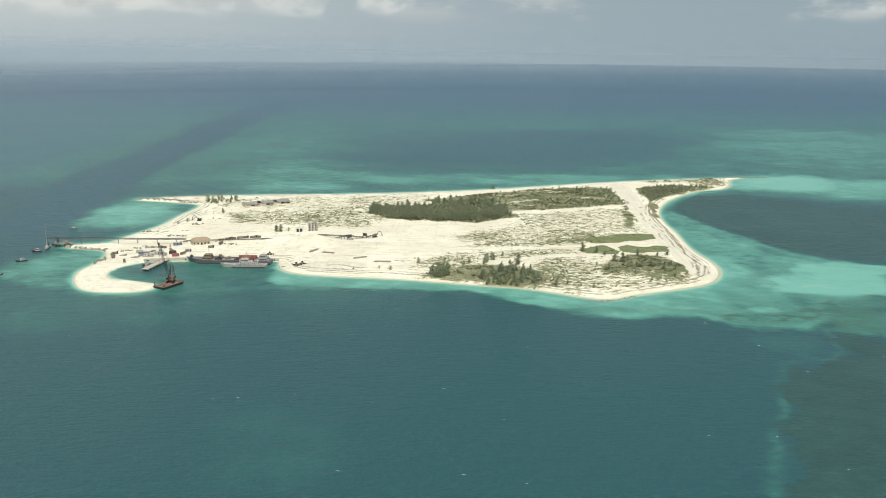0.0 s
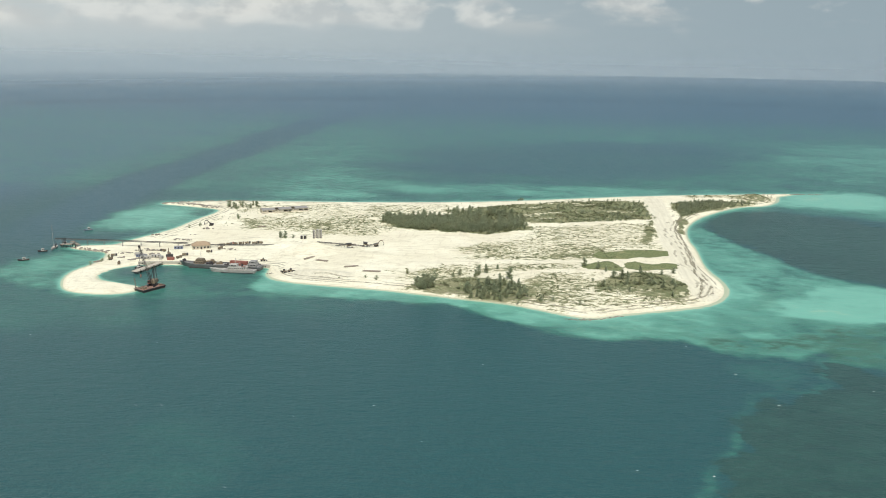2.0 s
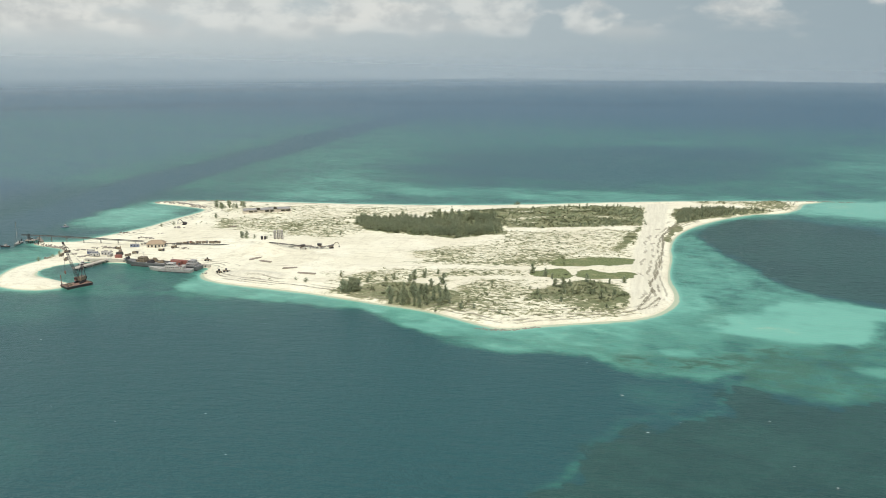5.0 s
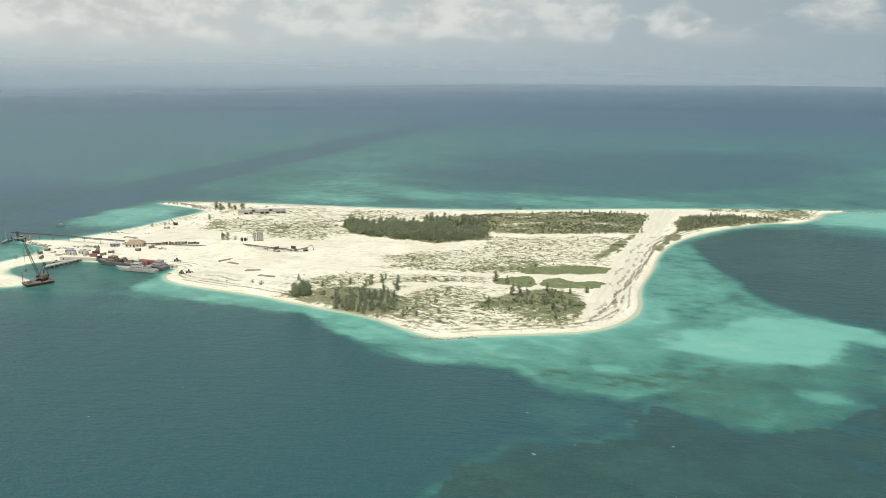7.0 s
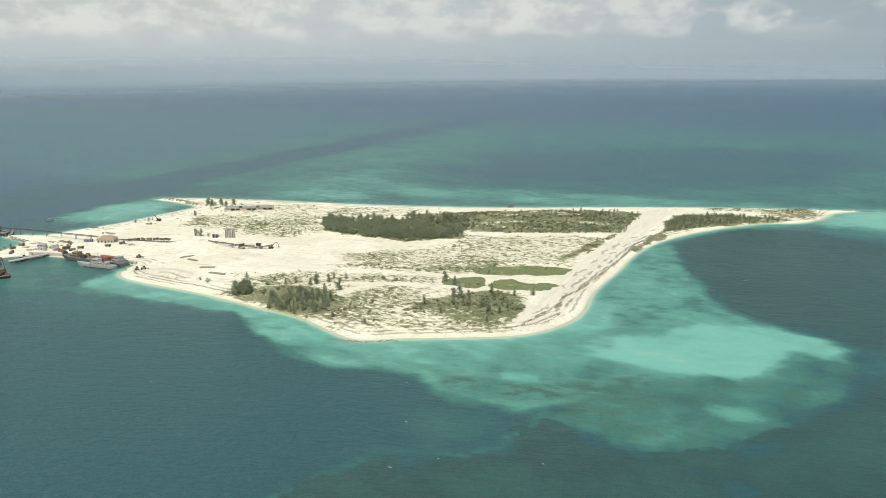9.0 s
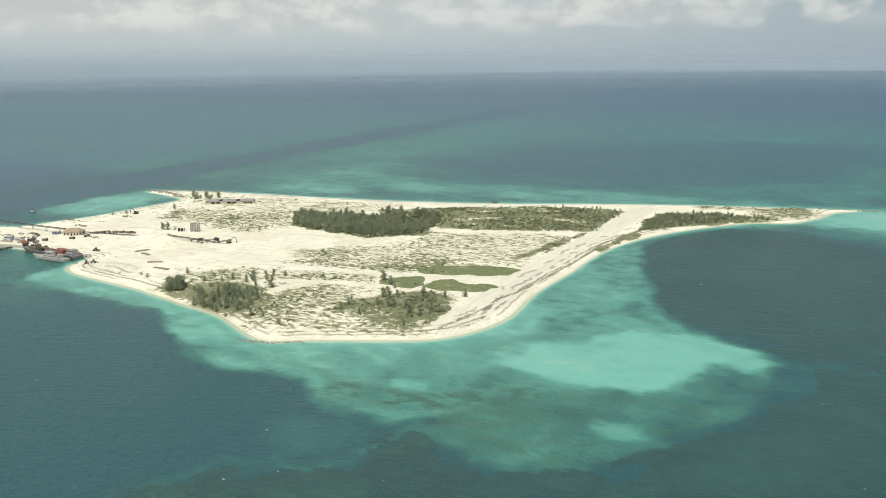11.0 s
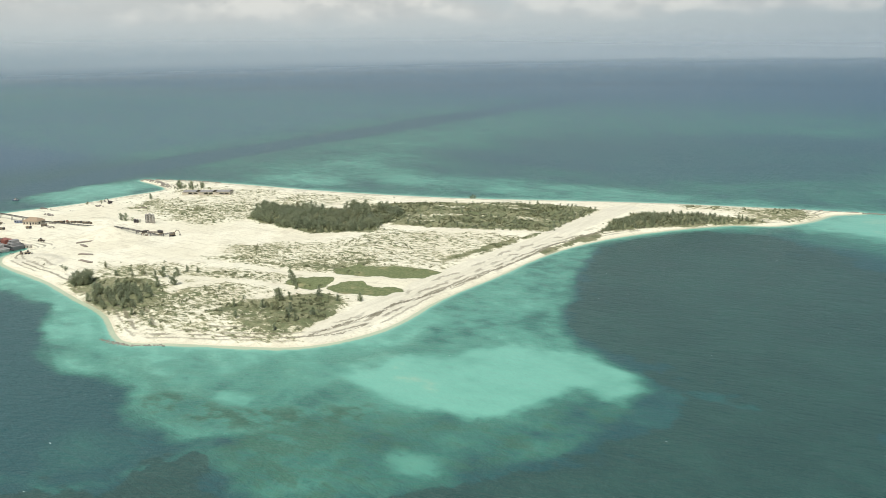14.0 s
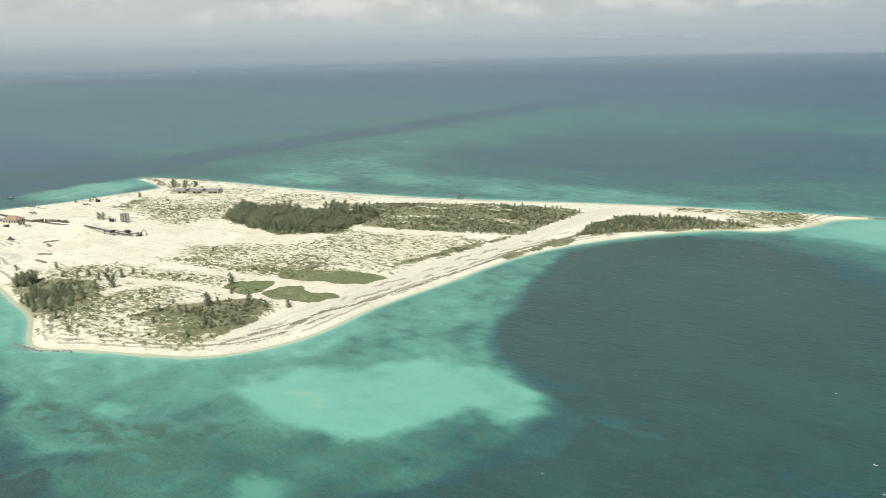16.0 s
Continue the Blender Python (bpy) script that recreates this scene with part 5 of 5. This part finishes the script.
def silos():
    for i, (x, y, h) in enumerate(((-104.0, 664.6, 6.4), (-101.6, 665.6, 7.0), (-99.2, 666.6, 6.8))):
        z = ground_z(x, y)
        s = thing("silo", pose(x, y, z - 0.1), "tall galvanised storage silo, stained, standing on bare sand", "silo", "storage silos")
        bm = bmesh.new()
        tube(bm, 1.08, h, (0, 0, h / 2), sides=20)
        part("shell", bm, GALVANISED, s)
        for k in range(4):
            bm = bmesh.new()
            tube(bm, 1.13, 0.12, (0, 0, 0.9 + k * (h - 1.4) / 3), sides=20)
            part("hoop", bm, DARK_STEEL, s)
        bm = bmesh.new()
        tube(bm, 1.12, 0.6, (0, 0, h + 0.4), r2=0.3, sides=20)
        part("roof_cone", bm, GALVANISED, s)
        bm = bmesh.new()
        for sx in (-0.22, 0.22):
            beam(bm, (sx, -1.18, 0.2), (sx, -1.18, h), 0.06)
        for k in range(12):
            beam(bm, (-0.22, -1.18, 0.5 + k * h / 13), (0.22, -1.18, 0.5 + k * h / 13), 0.05)
        part("ladder", bm, DARK_STEEL, s)
    for x, y in ((-113, 660.5), (-110.6, 661)):
        s = thing("storage_tank", pose(x, y, ground_z(x, y) - 0.05), "small dark upright tank on the sand", "tank", "small tanks")
        bm = bmesh.new()
        tube(bm, 0.9, 2.6, (0, 0, 1.3), sides=14)
        part("shell", bm, DARK_STEEL, s)
        bm = bmesh.new()
        tube(bm, 0.95, 0.35, (0, 0, 2.75), r2=0.2, sides=14)
        part("lid", bm, GALVANISED, s)


house()
long_building()
silos()


# ---- conveyors and plant ----
def conveyor(a, b, width, legs, label, lattice_bays):
    c = thing("conveyor", pose(*a), label, "conveyor", "belt conveyors")
    d = Vector(b) - Vector(a)
    bm = bmesh.new()
    lattice(bm, (0, 0, 0), d, width, 0.16, lattice_bays)
    part("girder", bm, GIRDER, c)
    flat = Vector((d.x, d.y, 0)).normalized()
    side = Vector((-flat.y, flat.x, 0))
    bm = bmesh.new()
    up = Vector((0, 0, width * 0.5 + 0.1))
    q = [side * width * 0.45 + up, -side * width * 0.45 + up, d - side * width * 0.45 + up, d + side * width * 0.45 + up]
    lo = [bm.verts.new(v) for v in q]
    hi = [bm.verts.new(v + Vector((0, 0, 0.15))) for v in q]
    bm.faces.new(lo[::-1])
    bm.faces.new(hi)
    for k in range(4):
        bm.faces.new([lo[k], lo[(k + 1) % 4], hi[(k + 1) % 4], hi[k]])
    part("belt", bm, TYRE, c, "black rubber belt")
    for i in range(legs):
        p = d * ((i + 0.5) / legs)
        foot = max(ground_z(a[0] + p.x, a[1] + p.y), -1.0) - a[2] - 0.2
        bm = bmesh.new()
        for s in (-1, 1):
            beam(bm, p + side * s * width * 0.4, Vector((p.x, p.y, foot)) + side * s * width * 0.9, 0.2)
        beam(bm, Vector((p.x, p.y, foot * 0.5 + p.z * 0.5)) - side * width * 0.7, Vector((p.x, p.y, foot * 0.5 + p.z * 0.5)) + side * width * 0.7, 0.14)
        part("trestle", bm, GIRDER, c)
    return c


conveyor((-262, 619, 5.0), (-190, 622, 4.4), 0.75, 5, "long dark belt conveyor on trestles from shore to loading point", 44)
conveyor((-292, 616.5, 5.2), (-262.5, 619, 5.1), 0.5, 3, "thin steel loading boom reaching over the shallows", 16)
# stands in for a thin dark pipeline, built from the conveyor shape
conveyor((-190, 622, 3.2), (-122, 637, 2.3), 0.4, 5, "thin dark pipeline running inland over the sand, shaped as a belt conveyor", 30)
conveyor((-92, 628.5, 7.6), (-58, 639, 3.4), 0.6, 3, "inclined dark stacking conveyor above a sand heap", 20)
conveyor((-57, 640, 3.2), (-48, 643.5, 5.0), 0.6, 2, "short dark feed conveyor on the sand", 6)
conveyor((-84, 634, 2.6), (-70, 641, 4.6), 0.5, 2, "light dark conveyor beside a sand heap", 9)


def screening_plant(x, y, turn):
    s = thing("screening_plant", pose(x, y, ground_z(x, y) - 0.05, 0, 0, turn) @ Matrix.Scale(0.75, 4), "dark steel sand screening machine on legs", "machine")
    boxes_part("hopper", DARK_STEEL, s, ((3.6, 3.0, 1.8), (0, 0, 4.2), (0, 8, 0), 1.25), bevel=0.08)
    boxes_part("screen_box", MACHINE, s, ((5.0, 2.4, 1.0), (0.6, 0, 2.7), (0, 14, 0)), bevel=0.08)
    boxes_part("engine", MACHINE, s, ((1.6, 1.4, 1.3), (-2.6, 0, 1.0)), bevel=0.1)
    for sx in (-2.2, 2.4):
        for sy in (-1.2, 1.2):
            bm = bmesh.new()
            beam(bm, (sx, sy, 0), (sx, sy, 2.6), 0.22)
            part("leg", bm, DARK_STEEL, s)


def excavator(x, y, turn, label, mat):
    e = thing("excavator", pose(x, y, ground_z(x, y) - 0.05, 0, 0, turn) @ Matrix.Scale(0.85, 4), label, "excavator", "excavators")
    for sy in (-1, 1):
        boxes_part("track", TYRE, e, ((4.0, 0.7, 0.95), (0, sy * 1.25, 0.48)), bevel=0.25)
    boxes_part("body", mat, e, ((3.6, 2.7, 1.3), (-0.5, 0, 1.75)), bevel=0.12)
    cab = boxes_part("cab", mat, e, ((1.5, 1.0, 1.5), (0.7, 0.8, 2.4)), bevel=0.08)
    boxes_part("window", GLASS, cab, ((1.1, 0.06, 0.8), (0.7, 1.31, 2.7)))
    boxes_part("window", GLASS, cab, ((0.06, 0.8, 0.8), (1.47, 0.8, 2.7)))
    bm = bmesh.new()
    beam(bm, (0.9, -0.1, 2.0), (3.8, -0.1, 5.4), 0.5)
    beam(bm, (3.8, -0.1, 5.4), (5.6, -0.1, 5.0), 0.45)
    part("boom", bm, mat, e, bevel=0.06)
    bm = bmesh.new()
    beam(bm, (5.5, -0.1, 5.2), (6.9, -0.1, 2.2), 0.35)
    part("stick", bm, mat, e, bevel=0.05)
    boxes_part("bucket", DARK_STEEL, e, ((1.1, 1.1, 0.9), (6.6, -0.1, 1.6), (0, 25, 0), 0.7), bevel=0.1)


def truck(x, y, turn, label, mat):
    t = thing("dump_truck", pose(x, y, ground_z(x, y) - 0.03, 0, 0, turn) @ Matrix.Scale(0.66, 4), label, "truck", "parked trucks")
    boxes_part("chassis", DARK_STEEL, t, ((6.4, 0.9, 0.35), (0, 0, 0.85)))
    cab = boxes_part("cab", mat, t, ((1.8, 2.2, 1.9), (2.4, 0, 1.9), (0, 0, 0), 0.92), bevel=0.1)
    boxes_part("windscreen", GLASS, cab, ((0.06, 1.8, 0.8), (3.28, 0, 2.3)))
    bm = bmesh.new()
    box(bm, (4.2, 2.3, 0.2), (-1.0, 0, 1.15))
    for sy in (-1, 1):
        box(bm, (4.2, 0.14, 1.3), (-1.0, sy * 1.1, 1.8))
    for px in (-3.05, 1.05):
        box(bm, (0.14, 2.1, 1.3), (px, 0, 1.8))
    part("tipper_body", bm, MACHINE, t)
    for px in (2.2, -1.2, -2.5):
        for sy in (-1, 1):
            bm = bmesh.new()
            tube(bm, 0.5, 0.35, (px, sy * 1.0, 0.5), (90, 0, 0), sides=14)
            wheel = part("wheel", bm, TYRE, t)
            bm = bmesh.new()
            tube(bm, 0.24, 0.06, (px, sy * 1.2, 0.5), (90, 0, 0), sides=10)
            part("rim", bm, GALVANISED, wheel)


def loader(x, y, turn, label):
    t = thing("wheel_loader", pose(x, y, ground_z(x, y) - 0.03, 0, 0, turn) @ Matrix.Scale(0.7, 4), label, "loader", "wheel loaders")
    boxes_part("body", MACHINE, t, ((4.0, 1.8, 1.2), (-0.6, 0, 1.5)), bevel=0.12)
    cab = boxes_part("cab", DARK_STEEL, t, ((1.4, 1.5, 1.5), (0.2, 0, 2.7)), bevel=0.08)
    boxes_part("window", GLASS, cab, ((1.1, 1.54, 0.8), (0.2, 0, 2.9)))
    bm = bmesh.new()
    for sy in (-0.6, 0.6):
        beam(bm, (1.0, sy, 1.8), (3.2, sy, 0.9), 0.25)
    part("lift_arm", bm, MACHINE, t)
    boxes_part("bucket", DARK_STEEL, t, ((1.0, 2.6, 0.9), (3.7, 0, 0.6), (0, 15, 0), 0.8), bevel=0.08)
    for px in (-1.8, 1.3):
        for sy in (-1, 1):
            bm = bmesh.new()
            tube(bm, 0.75, 0.55, (px, sy * 1.1, 0.75), (90, 0, 0), sides=16)
            part("wheel", bm, TYRE, t)


def trailer(x, y, turn, length, label, mat):
    t = thing("site_trailer", pose(x, y, ground_z(x, y) - 0.03, 0, 0, turn) @ Matrix.Scale(0.8, 4), label, "trailer", "site trailers")
    body = boxes_part("body", mat, t, ((length, 2.6, 2.5), (0, 0, 1.75)), bevel=0.06)
    boxes_part("roof", SHIP_WHITE, t, ((length + 0.2, 2.8, 0.12), (0, 0, 3.07)))
    n = int(length / 2.4)
    for i in range(n):
        boxes_part("door" if i == n // 2 else "window", GLASS, body, ((0.9, 0.06, 1.9 if i == n // 2 else 0.8), (-length / 2 + (i + 0.5) * length / n, -1.32, 1.6 if i == n // 2 else 2.0)))
    for px in (-length * 0.35, length * 0.35):
        boxes_part("block", CONCRETE, t, ((0.6, 2.2, 0.5), (px, 0, 0.25)))


def pipe_stack(x, y, turn, length, rows, label, mat):
    s = thing("pipe_stack", pose(x, y, ground_z(x, y) - 0.05, 0, 0, turn), label, "pipes", "pipe stacks")
    for k in range(rows):
        for i in range(3 - (k % 2)):
            bm = bmesh.new()
            tube(bm, 0.36, length - 0.4 * ((i + k) % 3), (0.2 * i, (i - 1 + 0.5 * (k % 2)) * 0.74, 0.36 + k * 0.64), (0, 90, 0), sides=10)
            part("pipe", bm, mat, s)
    for px in (-length * 0.3, length * 0.3):
        boxes_part("bearer", TIMBER, s, ((0.2, 2.6, 0.16), (px, 0, 0.04)))


def debris(x, y, size, seed, label):
    """A low heap of dark rubble and scrap."""
    r = random.Random(seed)
    d = thing("rubble_heap", pose(x, y, ground_z(x, y) - 0.1), label, "rubble", "rubble heaps")
    for i in range(9):
        ob = new("boulder", r.choice(ROCKS))
        s = size * r.uniform(0.25, 0.6)
        ob.parent = d
        ob.matrix_basis = pose(r.gauss(0, size), r.gauss(0, size * 0.5), 0.25 * s, r.uniform(-20, 20), r.uniform(-20, 20), r.uniform(0, 360)) @ Matrix.Diagonal((s, s, s, 1))


screening_plant(-58, 641, 10)
screening_plant(-69, 636, 190)
excavator(-50.5, 645.5, 20, "yellow-brown tracked excavator with raised boom beside a screen", MACHINE)
excavator(-203, 702, 190, "dark tracked excavator working by the beach", DARK_STEEL)
excavator(-193, 596, 120, "faded tracked excavator parked behind the quay", MACHINE)
loader(-97, 562, 150, "brown wheel loader parked near the shore")
loader(-93.5, 564.5, 40, "brown wheel loader parked beside another loader")
loader(-121, 590, 20, "brown wheel loader parked behind the moored ships")
for i, (x, y, a) in enumerate(((-166, 630, 12), (-161.5, 632, 20), (-157.5, 634, 160), (-153, 635.5, 15), (-149, 638, 25), (-144, 639.5, 10), (-140, 641, 170))):
    truck(x, y, a, "dusty dump truck parked in a row on the sand", (MACHINE, DARK_STEEL, RED_OXIDE, MACHINE, DARK_STEEL, MACHINE, DARK_STEEL)[i])
trailer(-210, 588, 4, 9.6, "long blue-grey site trailer with pale roof behind the quay", BLUE_PAINT)
trailer(-200, 589.5, 12, 8.4, "white site trailer on blocks behind the quay", SHIP_WHITE)
trailer(-205, 583.5, 8, 8.4, "pale grey site trailer on blocks beside the basin", SHIP_WHITE)
trailer(-195, 617, 20, 8.0, "blue-grey site trailer under the conveyor", BLUE_PAINT)
container(pose(-191, 592, ground_z(-191, 592), 0, 0, 30) @ Matrix.Scale(0.8, 4), DARK_STEEL, "dark shipping container standing on sand")
container(pose(-186.5, 584, ground_z(-186.5, 584), 0, 0, 12) @ Matrix.Scale(0.8, 4), RED_OXIDE, "rusty shipping container behind the quay")
container(pose(-194.5, 586, ground_z(-194.5, 586), 0, 0, 100) @ Matrix.Scale(0.8, 4), GALVANISED, "grey shipping container behind the quay")
container(pose(-215, 593, ground_z(-215, 593), 0, 0, 15) @ Matrix.Scale(0.8, 4), GALVANISED, "grey shipping container on the sand")
truck(-183, 590, 60, "dusty dump truck parked behind the quay", MACHINE)
truck(-181, 596, 20, "dark dump truck parked behind the quay", DARK_STEEL)
truck(-202, 606, 170, "dusty dump truck parked near the conveyor", DARK_STEEL)
truck(-231, 588, 20, "dusty dump truck parked on the spit road", DARK_STEEL)
truck(-228, 578, 100, "rusty dump truck parked on the sand spit", MACHINE)
truck(-216.5, 567, 110, "dusty truck parked by the inner basin", DARK_STEEL)
truck(-163, 618, 70, "dusty dump truck parked beside the house", MACHINE)
truck(-168, 609, 20, "dark dump truck parked beside the house", DARK_STEEL)
for i, (x, y) in enumerate(((-222, 606), (-216, 610), (-209, 610), (-231, 597), (-224, 586), (-234, 573), (-204, 648), (-199, 645), (-205, 597), (-198, 592), (-214, 580),
                            (-190, 628), (-167, 627), (-155, 620), (-201, 690), (-204, 668), (-210, 650), (-230, 660), (-218, 613), (-225, 600), (-211, 584), (-106, 561))):
    debris(x, y, 1.5 + 0.5 * (i % 3), i, "low heap of dark rubble and scrap on pale sand")
pipe_stack(-90.8, 605.6, 62, 14, 1, "stack of grey steel pipes lying on sand", TIMBER)
pipe_stack(-55.5, 581, 22, 10, 1, "stack of grey steel pipes lying on sand", TIMBER)
pipe_stack(-39, 570, 0, 12, 1, "stack of grey pipes lying near the shore", TIMBER)
pipe_stack(-72.3, 647, 22, 11, 1, "stack of grey steel pipes beside the conveyor", TIMBER)
pipe_stack(-159, 702, 10, 7, 1, "row of grey pipes lying on open sand", TIMBER)
pipe_stack(-80, 596, -14, 9, 1, "thin grey pipes lying on open sand", TIMBER)


def whitecaps():
    """Breaking crests scattered over open water."""
    r = np.random.default_rng(17)
    n = 330
    x, y = r.uniform(-300, 900, n), r.uniform(230, 1250, n)
    sd = inside_distance(x, y, COAST)
    ok = sd < -45
    x, y = x[ok], y[ok]
    verts, faces = [], []
    for a, b in zip(x, y):
        l, wd, t = r.uniform(0.25, 1.0), r.uniform(0.12, 0.28), r.uniform(-0.5, 0.1)
        k0 = len(verts)
        m = 8
        for i in range(m):
            u = 2 * math.pi * i / m
            px, py = l * math.cos(u) * r.uniform(0.7, 1.1), wd * math.sin(u) * r.uniform(0.6, 1.2)
            verts.append((a + px * math.cos(t) - py * math.sin(t), b + px * math.sin(t) + py * math.cos(t), 0.05))
        verts.append((a, b, 0.22))
        faces += [(k0 + i, k0 + (i + 1) % m, k0 + m) for i in range(m)]
    me = grid_mesh("foam", np.array(verts), np.array(faces), FOAM)
    tagged(new("foam", me), "small white breaking wave crests on open water", "foam", kind="stuff")


whitecaps()
